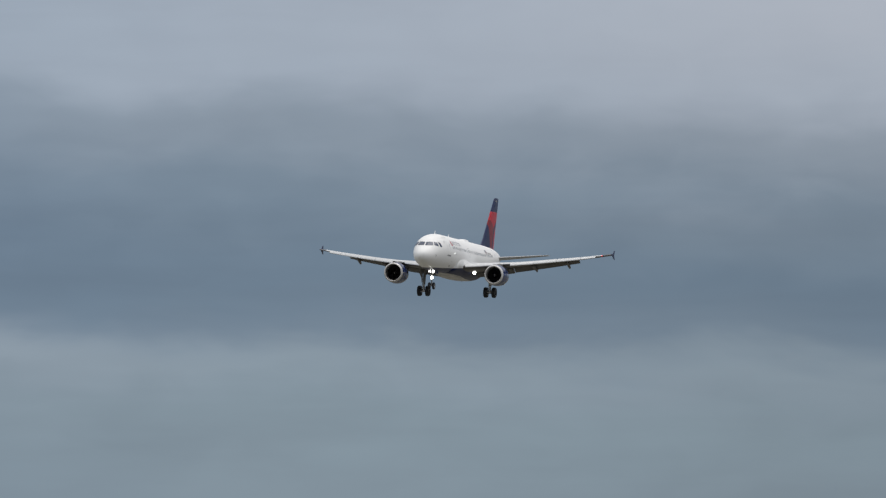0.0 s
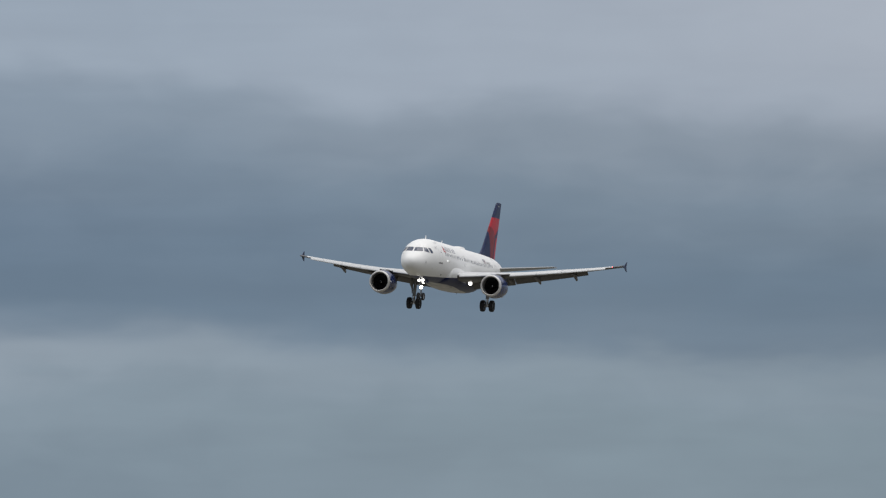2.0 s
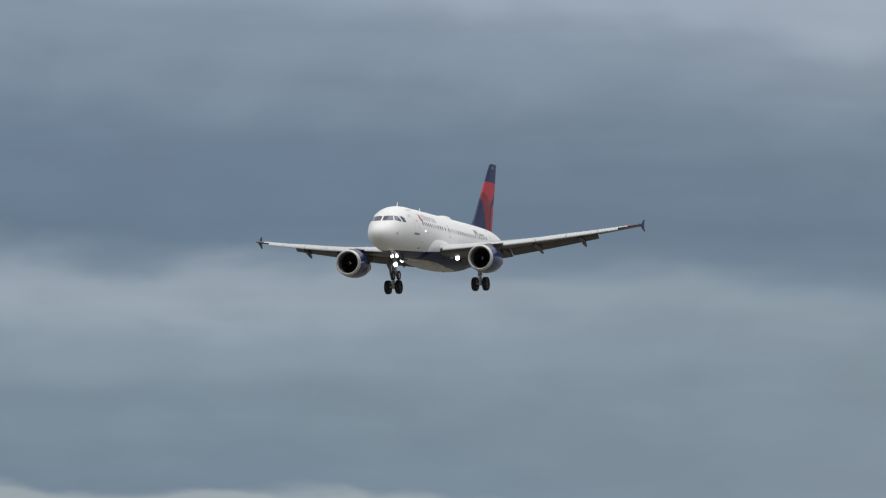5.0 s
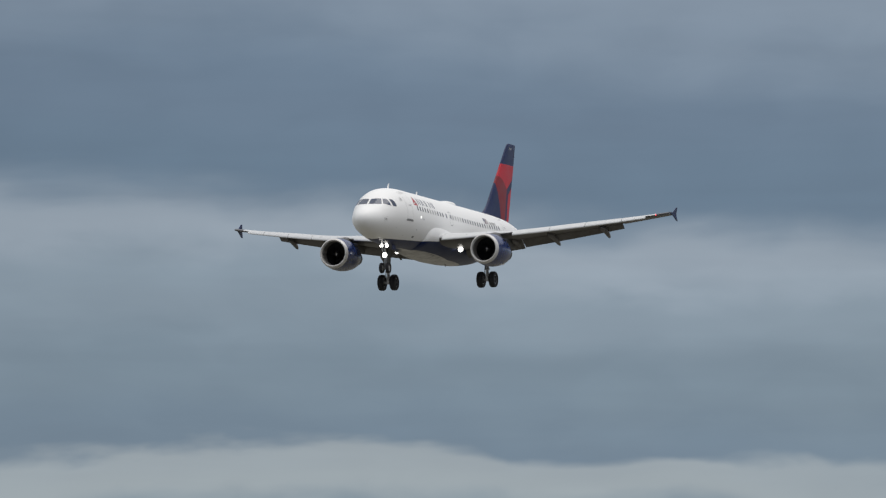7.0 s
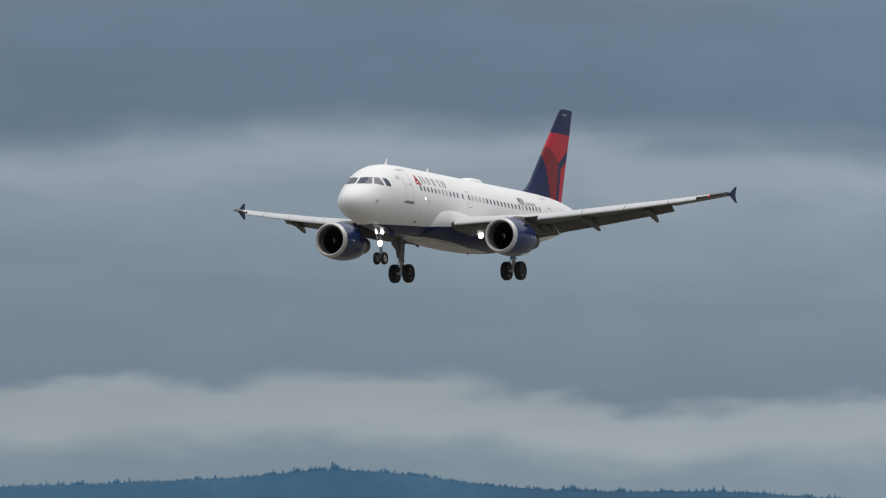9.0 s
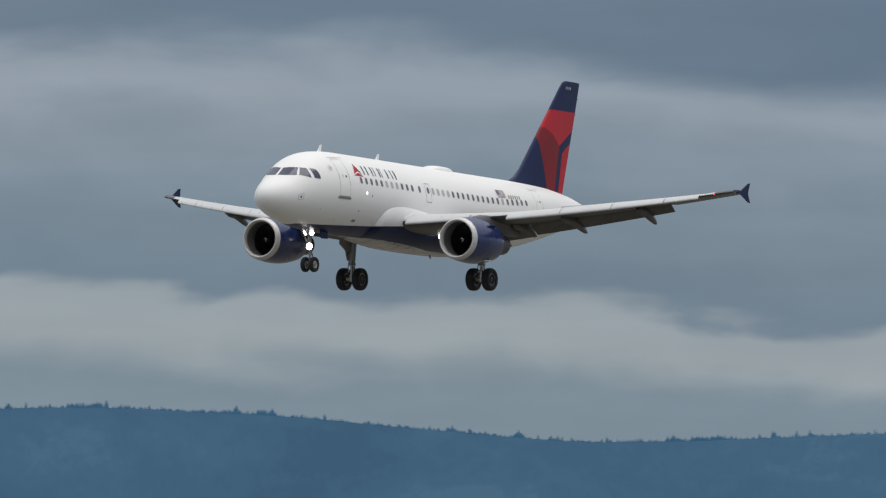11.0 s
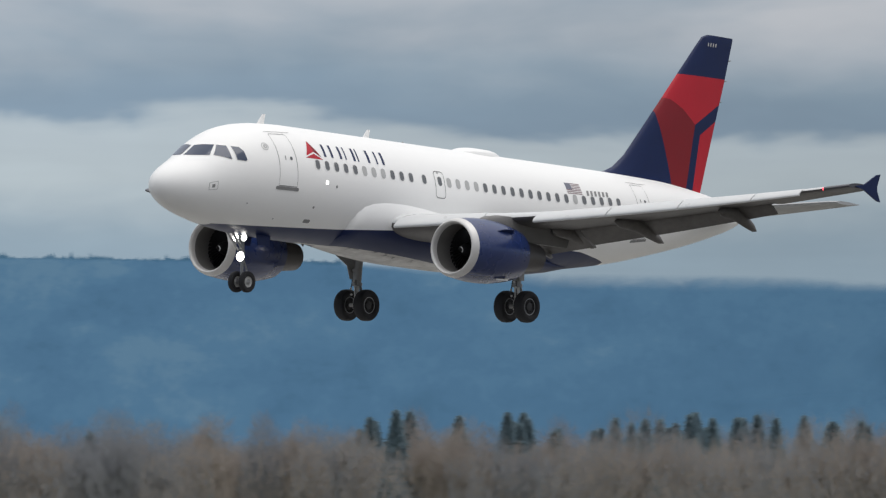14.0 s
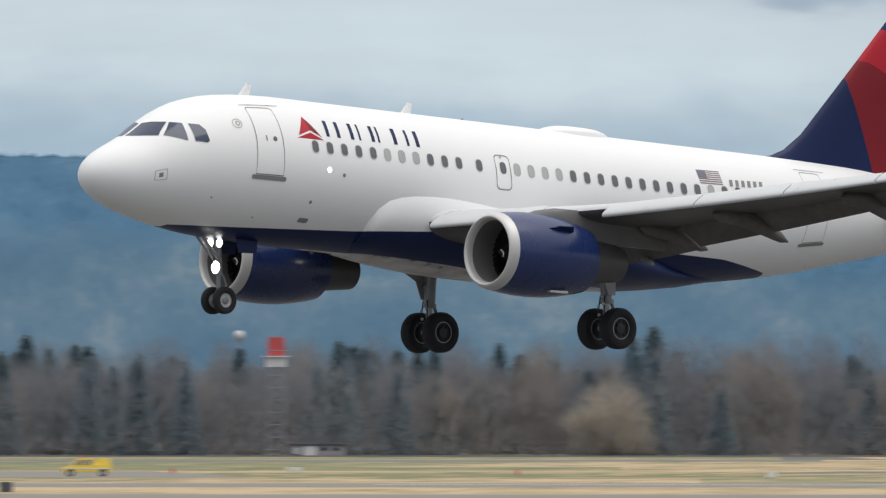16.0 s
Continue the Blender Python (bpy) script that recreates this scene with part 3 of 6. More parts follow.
def build_engine(side):
    y, z = side * 5.75, 1.83
    ax = (y, z)
    root_part = new("engine")
    root_part.parent = airliner
    tagged(root_part, "navy turbofan engine with bare metal inlet lip")
    bm = bmesh.new()
    lathe(bm, [(10.10, 1.085), (10.5, 1.13), (10.95, 1.165), (11.45, 1.17), (11.95, 1.14), (12.45, 1.075), (12.9, 0.99), (13.2, 0.92), (13.2, 0.90), (12.9, 0.86), (12.6, 0.84)], axis=ax)
    part("cowl", bm, M["cowl"], root_part, "navy engine cowl")
    bm = bmesh.new()
    lathe(bm, [(10.102, 1.087), (9.98, 1.06), (9.88, 1.02), (9.83, 0.98), (9.82, 0.95), (9.84, 0.915), (9.90, 0.885), (10.05, 0.865)], axis=ax)
    part("inlet_lip", bm, M["bare"], root_part, "polished metal inlet lip")
    bm = bmesh.new()
    lathe(bm, [(10.05, 0.865), (10.4, 0.86), (10.6, 0.87), (10.98, 0.87)], axis=ax)
    part("inlet_duct", bm, M["duct"], root_part, "grey inlet duct")
    bm = bmesh.new()
    for i in range(36):
        f = 2 * math.pi * i / 36
        rows = []
        for k in range(5):
            r = 0.25 + 0.61 * k / 4
            tw = radians(25 + 35 * k / 4)
            u, v = Vector((0, math.sin(f), math.cos(f))), Vector((0, math.cos(f), -math.sin(f)))
            w = 0.045 + 0.03 * k / 4
            c = local(10.80, y, z) + u * r
            d = Vector((-math.cos(tw), 0, 0)) * w * 0.7 + v * math.sin(tw) * w
            rows.append((bm.verts.new(c - d), bm.verts.new(c + d)))
        for p, q in zip(rows, rows[1:]):
            bm.faces.new((p[0], p[1], q[1], q[0]))
    lathe(bm, [(10.96, 0.88), (10.97, 0.05)], axis=ax)
    part("fan", bm, M["fan"], root_part, "dark fan blades")
    bm = bmesh.new()
    lathe(bm, [(10.25, 0.005), (10.29, 0.05), (10.43, 0.14), (10.63, 0.23), (10.73, 0.26)], n=24, axis=ax)
    part("spinner", bm, M["fan"], root_part, "dark spinner")
    # white comma on the spinner
    bm = bmesh.new()
    pts = []
    for k in range(7):
        f = 0.4 + 0.45 * k
        for e in (-0.010, 0.010):
            r = 0.06 + 0.012 * k + e
            a = 10.29 + (r - 0.05) * 1.45 - 0.012
            pts.append(bm.verts.new(local(a, y + r * math.sin(f), z + r * math.cos(f))))
    for k in range(6):
        bm.faces.new((pts[2 * k], pts[2 * k + 1], pts[2 * k + 3], pts[2 * k + 2]))
    part("spinner_mark", bm, M["white"], root_part, "white spiral mark")
    bm = bmesh.new()
    lathe(bm, [(12.3, 0.72), (13.1, 0.67), (13.6, 0.62), (14.1, 0.56), (14.62, 0.50), (14.62, 0.47), (14.2, 0.44)], n=32, axis=ax)
    part("core_nozzle", bm, M["hot"], root_part, "stained metal core nozzle")
    bm = bmesh.new()
    lathe(bm, [(14.0, 0.30), (14.4, 0.24), (14.7, 0.12), (14.8, 0.01)], n=24, axis=ax)
    part("exhaust_plug", bm, M["hot"], root_part, "stained exhaust cone")
    # pylon
    bm = bmesh.new()
    rings = []
    for zz, a0, a1, w in ((2.35, 10.9, 16.4, 0.19), (2.9, 11.0, 16.6, 0.20), (3.08, 11.5, 16.4, 0.19), (3.2, 12.2, 16.0, 0.16)):
        c = a1 - a0
        rings.append([local(a0 + x * c, y + (h / 0.06) * w, zz) for x, h in foil(12, 0.12, 0.0)])
    loft(bm, rings)
    part("pylon", bm, M["pylon"], root_part, "grey engine pylon")
    # strake on the inboard shoulder
    for s in (1, -1):
        bm = bmesh.new()
        f = radians(52) * s
        u, v = Vector((0, math.sin(f), math.cos(f))), Vector((0, math.cos(f), -math.sin(f)))
        c = local(11.2, y, z)
        loft(bm, [[c + u * r + v * e + Vector((-d, 0, 0)) for d, r in ((0, 1.14), (0.35, 1.30), (0.85, 1.34), (1.0, 1.12))] for e in (-0.012, 0.012)])
        part("strake", bm, M["navy"], root_part, "navy nacelle strake")
    bm = bmesh.new()
    loft(bm, [[local(a, y + side * 0.62 + dy, z - 0.99 + dz) for a, dz in ((11.6, 0.02), (12.25, 0.05), (12.25, -0.02), (11.6, -0.03))] for dy in (-0.10, 0.10)])
    part("cowl_latch", bm, M["bare"], root_part, "pale cowl latch plate")


def wheel(parent, y, a, z, r, w, hub):
    wp = new("wheel")
    wp.parent = parent
    n = 40
    bm = bmesh.new()
    prof = [(-0.30, 0.52), (-0.46, 0.62), (-0.5, 0.78), (-0.45, 0.92), (-0.3, 0.985), (0, 1.0), (0.3, 0.985), (0.45, 0.92), (0.5, 0.78), (0.46, 0.62), (0.30, 0.52)]
    loft(bm, [[local(a + r * q * math.cos(2 * math.pi * i / n), y + p * w, z + r * q * math.sin(2 * math.pi * i / n)) for i in range(n)] for p, q in prof], caps=(False, False))
    part("tyre", bm, M["tyre"], wp, "black tyre")
    bm = bmesh.new()
    prof = [(-0.32, 0.54), (-0.2, 0.5), (-0.16, 0.3), (-0.3, 0.26), (-0.34, 0.1), (-0.34, 0.01), (0.34, 0.01), (0.34, 0.1), (0.3, 0.26), (0.16, 0.3), (0.2, 0.5), (0.32, 0.54)]
    loft(bm, [[local(a + r * q * math.cos(2 * math.pi * i / 24), y + p * w, z + r * q * math.sin(2 * math.pi * i / 24)) for i in range(24)] for p, q in prof], caps=(False, False))
    rm = part("rim", bm, M[hub], wp, "pale wheel rim" if hub == "rim" else "dark wheel hub with brakes")
    if hub == "rim":
        for s in (-1, 1):
            bm = bmesh.new()
            tube(bm, local(a, y + s * 0.30 * w, z), local(a, y + s * 0.36 * w, z), r * 0.27, r * 0.22, 20)
            part("hub_cap", bm, M["strut"], rm, "grey hub cap")
    if hub == "hub":
        for s in (-1, 1):
            bm = bmesh.new()
            loft(bm, [[local(a + r * q * math.cos(2 * math.pi * i / 32), y + s * p * w, z + r * q * math.sin(2 * math.pi * i / 32)) for i in range(32)] for p, q in ((0.325, 0.53), (0.345, 0.53), (0.345, 0.475), (0.325, 0.475))], caps=(False, False))
            part("rim_flange", bm, M["strut"], rm, "worn metal rim flange")
            for k in range(8):
                g = 2 * math.pi * k / 8
                bm = bmesh.new()
                c = local(a + r * 0.38 * math.cos(g), y + s * 0.2 * w, z + r * 0.38 * math.sin(g))
                tube(bm, c, c + Vector((0, s * 0.04, 0)), 0.028, None, 8)
                part("wheel_bolt", bm, M["hub"], rm)
    return wp


def tube(bm, p, q, r, r2=None, n=14):
    p, q = Vector(p), Vector(q)
    d = (q - p).normalized()
    u = d.orthogonal().normalized()
    v = d.cross(u)
    loft(bm, [[c + (u * math.cos(2 * math.pi * i / n) + v * math.sin(2 * math.pi * i / n)) * rr for i in range(n)] for c, rr in ((p, r), (q, r if r2 is None else r2))])


def build_main_gear(side):
    g = new("main_gear")
    g.parent = airliner
    tagged(g, "extended main landing gear with two black wheels")
    y = side * 3.81
    for d in (-0.465, 0.465):
        wheel(g, y + d, 16.1, 0.18, 0.585, 0.42, "hub")
    bm = bmesh.new()
    tube(bm, local(16.1, y, 0.18), local(16.03, y, 1.0), 0.10)
    tube(bm, local(16.1, y - 0.5, 0.18), local(16.1, y + 0.5, 0.18), 0.075)
    tube(bm, local(16.1, y, 0.05), local(16.09, y, 0.42), 0.14)
    part("piston", bm, M["bare"], g, "bright piston and axle")
    bm = bmesh.new()
    tube(bm, local(16.04, y, 0.92), local(15.95, y - side * 0.12, 2.7), 0.165)
    tube(bm, local(16.05, y, 0.88), local(16.04, y, 1.0), 0.20)
    tube(bm, local(16.0, y, 1.42), local(15.99, y, 1.52), 0.19)
    part("strut", bm, M["strut"], g, "grey shock strut")
    bm = bmesh.new()
    tube(bm, local(15.95, y - side * 0.1, 1.95), local(15.9, y - side * 1.3, 2.6), 0.07)
    part("side_brace", bm, M["strut"], g)
    bm = bmesh.new()
    tube(bm, local(16.24, y, 0.3), local(16.36, y, 0.66), 0.05)
    tube(bm, local(16.36, y, 0.66), local(16.18, y, 1.02), 0.05)
    part("torque_link", bm, M["strut"], g, "grey torque link")
    bm = bmesh.new()
    for e in (-0.13, 0.13):
        tube(bm, local(15.93, y + e, 0.32), local(15.86, y + e, 0.62), 0.02, None, 6)
        tube(bm, local(15.86, y + e, 0.62), local(15.88, y + e * 0.7, 1.1), 0.02, None, 6)
    part("brake_pipe", bm, M["hub"], g, "black brake hoses")
    for e, z in ((-0.1, 0.78), (0.1, 0.86), (0.02, 1.06), (-0.06, 0.55), (0.12, 0.48)):
        bm = bmesh.new()
        bmesh.ops.create_uvsphere(bm, u_segments=8, v_segments=6, radius=0.045, matrix=Matrix.Translation(local(15.84, y + e, z)))
        part("brake_fitting", bm, M["bare"], g, "small bright brake fitting")
    bm = bmesh.new()
    out = [(14.95, 2.75), (16.15, 2.75), (16.15, 1.12), (15.9, 1.12), (15.66, 1.62), (15.02, 1.92)]
    loft(bm, [[local(a, y + side * (0.17 + e + 0.02 * (2.7 - z)), z) for a, z in out] for e in (0, 0.035)])
    part("gear_door", bm, M["door"], g, "grey leg door")


def lamp(parent, a, y, z, r):
    bm = bmesh.new()
    n = 20
    loft(bm, [[local(aa, y + rr * math.sin(2 * math.pi * i / n), z + rr * math.cos(2 * math.pi * i / n)) for i in range(n)] for aa, rr in ((a + 0.10, r * 0.5), (a + 0.02, r * 1.08), (a, r * 1.08), (a, r))])
    lp = part("lamp_housing", bm, M["strut"], parent, "metal lamp housing")
    bm = bmesh.new()
    loft(bm, [[local(aa, y + rr * math.sin(2 * math.pi * i / n), z + rr * math.cos(2 * math.pi * i / n)) for i in range(n)] for aa, rr in ((a - 0.004, r * 0.98), (a - 0.025, r * 0.6), (a - 0.03, 0.01))])
    part("lamp_lens", bm, M["lamp"], lp, "brightly lit lamp lens")


def build_nose_gear():
    g = new("nose_gear")
    g.parent = airliner
    tagged(g, "extended nose landing gear with small twin wheels and lit lamps")
    for y in (-0.25, 0.25):
        wheel(g, y, 5.07, 0.16, 0.385, 0.22, "rim")
    bm = bmesh.new()
    tube(bm, local(5.07, 0, 0.16), local(5.02, 0, 0.95), 0.06)
    tube(bm, local(5.02, 0, 0.85), local(4.9, 0, 2.1), 0.10)
    tube(bm, local(5.07, -0.28, 0.16), local(5.07, 0.28, 0.16), 0.05)
    part("strut", bm, M["strut"], g, "grey shock strut")
    bm = bmesh.new()
    tube(bm, local(5.0, 0.1, 1.2), local(4.15, 0.12, 2.0), 0.045)
    tube(bm, local(5.0, -0.1, 1.2), local(4.15, -0.12, 2.0), 0.045)
    part("drag_brace", bm, M["strut"], g)
    bm = bmesh.new()
    tube(bm, local(5.18, 0, 0.25), local(5.32, 0, 0.6), 0.035)
    tube(bm, local(5.32, 0, 0.6), local(5.12, 0, 0.92), 0.035)
    part("torque_link", bm, M["strut"], g)
    for y in (-0.42, 0.42):
        bm = bmesh.new()
        out = [(5.2, 1.95), (6.0, 1.92), (5.95, 1.52), (5.3, 1.50)]
        loft(bm, [[local(a, y + e + math.copysign(0.1, y) * (2 - z), z) for a, z in out] for e in (-0.012, 0.012)])
        part("gear_door", bm, M["navy"], g, "navy nose gear door")
    lamp(g, 4.86, 0.05, 1.06, 0.18)
    lamp(g, 4.83, 0.20, 1.74, 0.13)
    lamp(g, 4.83, -0.20, 1.74, 0.13)


build_fuselage()
for side in (1, -1):
    w = build_wing(side)
    lamp(w, 14.25, side * 2.42, 2.25, 0.19)
    build_engine(side)
    build_main_gear(side)
build_tail()
build_nose_gear()


# Windows, doors and markings on the fuselage's skin, laid out aft of the nose and round the section
def decal(name, ring, mat, parent, label="", out=0.006, side=1):
    """A patch that follows the skin; its outline is given as (aft, angle)."""
    bm = bmesh.new()
    bm.faces.new([bm.verts.new((a, f, 0)) for a, f in ring])
    lo, hi = min(f for _, f in ring), max(f for _, f in ring)
    k = math.ceil(lo / 0.07)
    while k * 0.07 < hi:
        bmesh.ops.bisect_plane(bm, geom=bm.verts[:] + bm.edges[:] + bm.faces[:], plane_co=(0, k * 0.07, 0), plane_no=(0, 1, 0), dist=1e-5)
        k += 1
    lo, hi = min(a for a, _ in ring), max(a for a, _ in ring)
    if lo < 5:
        k = math.ceil(lo / 0.15)
        while k * 0.15 < hi:
            bmesh.ops.bisect_plane(bm, geom=bm.verts[:] + bm.edges[:] + bm.faces[:], plane_co=(k * 0.15, 0, 0), plane_no=(1, 0, 0), dist=1e-5)
            k += 1
    for v in bm.verts:
        v.co = skin(v.co.x, side * v.co.y, out)
    if side > 0:
        bmesh.ops.reverse_faces(bm, faces=bm.faces)
    bm.normal_update()
    c = skin(sum(a for a, _ in ring) / len(ring), side * sum(f for _, f in ring) / len(ring), 0)
    axis = Vector((c.x, 0, 0.9))
    if sum((f.normal.dot(f.calc_center_median() - axis) for f in bm.faces)) < 0:
        bmesh.ops.reverse_faces(bm, faces=bm.faces)
    return part(name, bm, mat, parent, label, smooth=60)


def ring_decal(name, ring, width, mat, parent, label="", out=0.005, side=1):
    """A seam along a closed outline."""
    bm = bmesh.new()
    fine = []
    for p, q in zip(ring, ring[1:] + ring[:1]):
        n = max(1, int(max(abs(q[0] - p[0]) / 0.25, abs(q[1] - p[1]) / 0.1)))
        fine += [(p[0] + (q[0] - p[0]) * i / n, p[1] + (q[1] - p[1]) * i / n) for i in range(n)]
    ca, cf = sum(a for a, _ in fine) / len(fine), sum(f for _, f in fine) / len(fine)
    rows = []
    for a, f in fine:
        d = Vector((a - ca, (f - cf) * 1.98))
        d = d * (1 - width / max(d.length, 0.02))
        rows.append((bm.verts.new(skin(a, side * f, out)), bm.verts.new(skin(ca + d.x, side * (cf + d.y / 1.98), out))))
    for p, q in zip(rows, rows[1:] + rows[:1]):
        bm.faces.new((p[0], q[0], q[1], p[1]))
    bmesh.ops.recalc_face_normals(bm, faces=bm.faces)
    return part(name, bm, mat, parent, label)


def rounded(a0, a1, f0, f1, r, n=4):
    """Corners of a rounded rectangle; r in metres."""
    ra, rf = r, r / 1.98
    pts = []
    for ca, cf, s in ((a1 - ra, f1 - rf, 0), (a0 + ra, f1 - rf, 1), (a0 + ra, f0 + rf, 2), (a1 - ra, f0 + rf, 3)):
        for k in range(n + 1):
            g = math.pi / 2 * (s + k / n)
            pts.append((ca + ra * math.cos(g), cf + rf * math.sin(g)))
    return pts


def disc(a, f, r, n=14):
    return [(a + r * math.cos(2 * math.pi * i / n), f + r / 1.98 * math.sin(2 * math.pi * i / n)) for i in range(n)]


def bigger(ring, d):
    ca, cf = sum(a for a, _ in ring) / len(ring), sum(f for _, f in ring) / len(ring)
    res = []
    for a, f in ring:
        v = Vector((a - ca, (f - cf) * 1.4))
        v = v * (1 + d / v.length)
        res.append((ca + v.x, cf + v.y / 1.4))
    return res


def front_angle(y, z):
    """The place on the nose, aft and angle, that shows at (y, z) from ahead."""
    lo, hi = 0.02, 6.0
    for _ in range(40):
        a = (lo + hi) / 2
        top, low, w = body(a)
        inside = (y / w) ** 2 + ((z - (top + low) / 2) / ((top - low) / 2)) ** 2 > 1
        lo, hi = (a, hi) if inside else (lo, a)
    top, low, w = body(hi)
    return hi, math.atan2(y / w, (z - (top + low) / 2) / ((top - low) / 2))


def side_angle(a, z):
    top, low, w = body(a)
    return a, math.acos(max(-1, min(1, (z - (top + low) / 2) / ((top - low) / 2))))


def traced(ring, place, n=6):
    """An outline whose edges are straight from ahead or from the side."""
    return [place(p[0] + (q[0] - p[0]) * i / n, p[1] + (q[1] - p[1]) * i / n) for p, q in zip(ring, ring[1:] + ring[:1]) for i in range(n)]


PANES = (traced([(0.05, 4.40), (0.05, 4.81), (0.35, 4.86), (0.73, 4.86), (0.90, 4.43), (0.5, 4.40)], front_angle),
         traced([(1.98, 4.45), (2.32, 4.86), (2.60, 4.86), (2.57, 4.34)], side_angle),
         traced([(2.72, 4.85), (3.01, 4.85), (3.15, 4.71), (3.19, 4.38), (3.11, 4.32), (2.75, 4.34)], side_angle))
M["seal"] = material("grey_window_seal", (0.40, 0.40, 0.41), 0.5, grain=0.1)


def cabin_window(a, side, mat, label):
    ring = rounded(a - 0.115, a + 0.115, 1.243 - 0.083, 1.243 + 0.083, 0.1)
    w = decal("cabin_window", ring, mat, airliner, label, 0.004, side)
    ring_decal("window_rim", bigger(ring, 0.012), 0.022, M["rim_paint"], w, "", 0.009, side)


M["flag_red"] = material("dull_flag_red", (0.22, 0.15, 0.16), 0.4, grain=0.1)
M["flag_blue"] = material("dull_flag_blue", (0.13, 0.135, 0.18), 0.4, grain=0.1)
M["rim_paint"] = material("worn_window_rim", (0.42, 0.42, 0.42), 0.4, grain=0.1)
for side in (1, -1):
    for pane in PANES:
        ring = bigger(pane, -0.022)
        p = decal("cockpit_window", ring, M["glass"], airliner, "dark glossy cockpit window", 0.012, side)
        ring_decal("window_seal", bigger(ring, 0.012), 0.022, M["seal"], p, "", 0.008, side)
    # cabin windows; some blinds are drawn
    for k in range(11):
        blind = k in (5, 6, 7)
        cabin_window(6.72 + 0.5265 * k, side, M["blind"] if blind else M["cabin"], "cabin window with pale blind drawn" if blind else "dark cabin window")
    cabin_window(12.74, side, M["cabin"], "dark cabin window")
    for k in range(20):
        blind = k in (0, 1, 2, 3, 14)
        cabin_window(14.16 + 0.5265 * k, side, M["blind"] if blind else M["cabin"], "cabin window with pale blind drawn" if blind else "dark cabin window")
    # overwing exit
    d = ring_decal("emergency_exit", rounded(13.35, 13.92, 1.045, 1.55, 0.14), 0.035, M["line"], airliner, "outlined overwing emergency exit", 0.006, side)
    decal("exit_window", rounded(13.52, 13.75, 1.155, 1.325, 0.1), M["cabin"], d, "dark exit window", 0.008, side)
    decal("exit_handle", disc(13.6, 1.085, 0.035, 8), M["line"], d, "", 0.008, side)
    # passenger doors
    for a0, a1, f0, f1, name in ((4.64, 5.58, 0.63, 1.70, "forward"), (25.35, 26.2, 0.75, 2.05, "aft")):
        ring = [(a0, f1), (a1, f1), (a1 + 0.03, (f0 + f1) / 2), (a1 + 0.02, f0 + 0.04), (a1 - 0.04, f0), (a0 + 0.10, f0), (a0 + 0.06, f0 + 0.04), (a0 + 0.04, (f0 + f1) / 2)]
        d = ring_decal("passenger_door", ring, 0.03, M["line"], airliner, "closed white " + name + " cabin door with grey outline", 0.006, side)
        decal("door_sill", rounded(a0 - 0.13, a1 + 0.10, f1 + 0.005, f1 + 0.065, 0.055), M["line"], d, "scuffed grey door sill", 0.012, side)
        decal("door_window", disc(a1 - 0.25, 1.185, 0.07), M["cabin"], d, "", 0.008, side)
        decal("door_handle", rounded(a1 - 0.56, a1 - 0.52, 1.14, 1.22, 0.01), M["line"], d, "", 0.008, side)
        decal("rain_gutter", rounded(a0 - 0.06, a1 + 0.34, f0 - 0.062, f0 - 0.05, 0.008), M["line"], d, "", 0.012, side)
    # small ports and marks
    ring_decal("probe_frame", rounded(1.56, 1.92, 1.54, 1.78, 0.04), 0.035, M["blind"], airliner, "", 0.006, side)
    decal("probe_plate", rounded(1.68, 1.80, 1.61, 1.71, 0.015), M["line"], airliner, "small dark sensor plate", 0.006, side)
    ring_decal("emblem_ring", disc(4.18, 0.95, 0.17), 0.03, M["rim_paint"], airliner, "small grey round emblem", 0.006, side)
    ring_decal("emblem_ring", disc(4.20, 0.95, 0.09), 0.05, M["rim_paint"], airliner, "small grey round emblem", 0.007, side)
    for a, f, r in ((7.73, 1.596, 0.055), (6.71, 2.011, 0.05), (3.4, 2.1, 0.03), (5.0, 2.35, 0.03)):
        decal("static_port", disc(a, f, r), M["line"], airliner, "", 0.006, side)
    decal("outflow_vent", rounded(6.55, 6.90, 2.26, 2.34, 0.05), M["line"], airliner, "dark oval vent", 0.006, side)
    decal("scan_light", disc(7.19, 1.543, 0.065), M["spot"], airliner, "small lit white lamp", 0.012, side)
    # livery marks as plain shapes
    decal("red_mark", [(6.56, 0.766), (6.67, 1.0), (6.20, 1.10)], M["red"], airliner, "red triangular mark", 0.006, side)
    decal("red_mark", [(6.56, 0.766), (7.03, 1.10), (6.67, 1.0)], M["dark_red"], airliner, "dark red triangular mark", 0.006, side)
    decal("red_mark", [(6.14, 1.14), (6.65, 1.04), (7.09, 1.14)], M["red"], airliner, "red triangular mark", 0.006, side)
    for a, w in ((7.22, 0.12), (7.62, 0.12), (8.12, 0.12), (8.42, 0.07), (8.88, 0.12), (9.12, 0.07), (9.70, 0.13), (10.18, 0.09), (10.52, 0.13)):
        decal("marking_bar", [(a, 1.072), (a + w, 1.072), (a + w + 0.04, 0.80), (a + 0.04, 0.80)], M["navy"], airliner, "plain navy marking bar", 0.006, side)
    for k in range(6):
        a = 22.30 + 0.235 * k
        decal("marking_bar", [(a, 1.15), (a + 0.13, 1.15), (a + 0.17, 1.04), (a + 0.04, 1.04)], M["line"], airliner, "plain grey marking bar", 0.006, side)
    for k in range(7):
        f = 0.905 + 0.25 * k / 7
        decal("flag_stripe", [(21.17 + (0.36 if k < 4 else 0), f), (22.05, f), (22.05, f + 0.019), (21.17 + (0.36 if k < 4 else 0), f + 0.019)], M["flag_red"], airliner, "dull red flag stripe", 0.006, side)
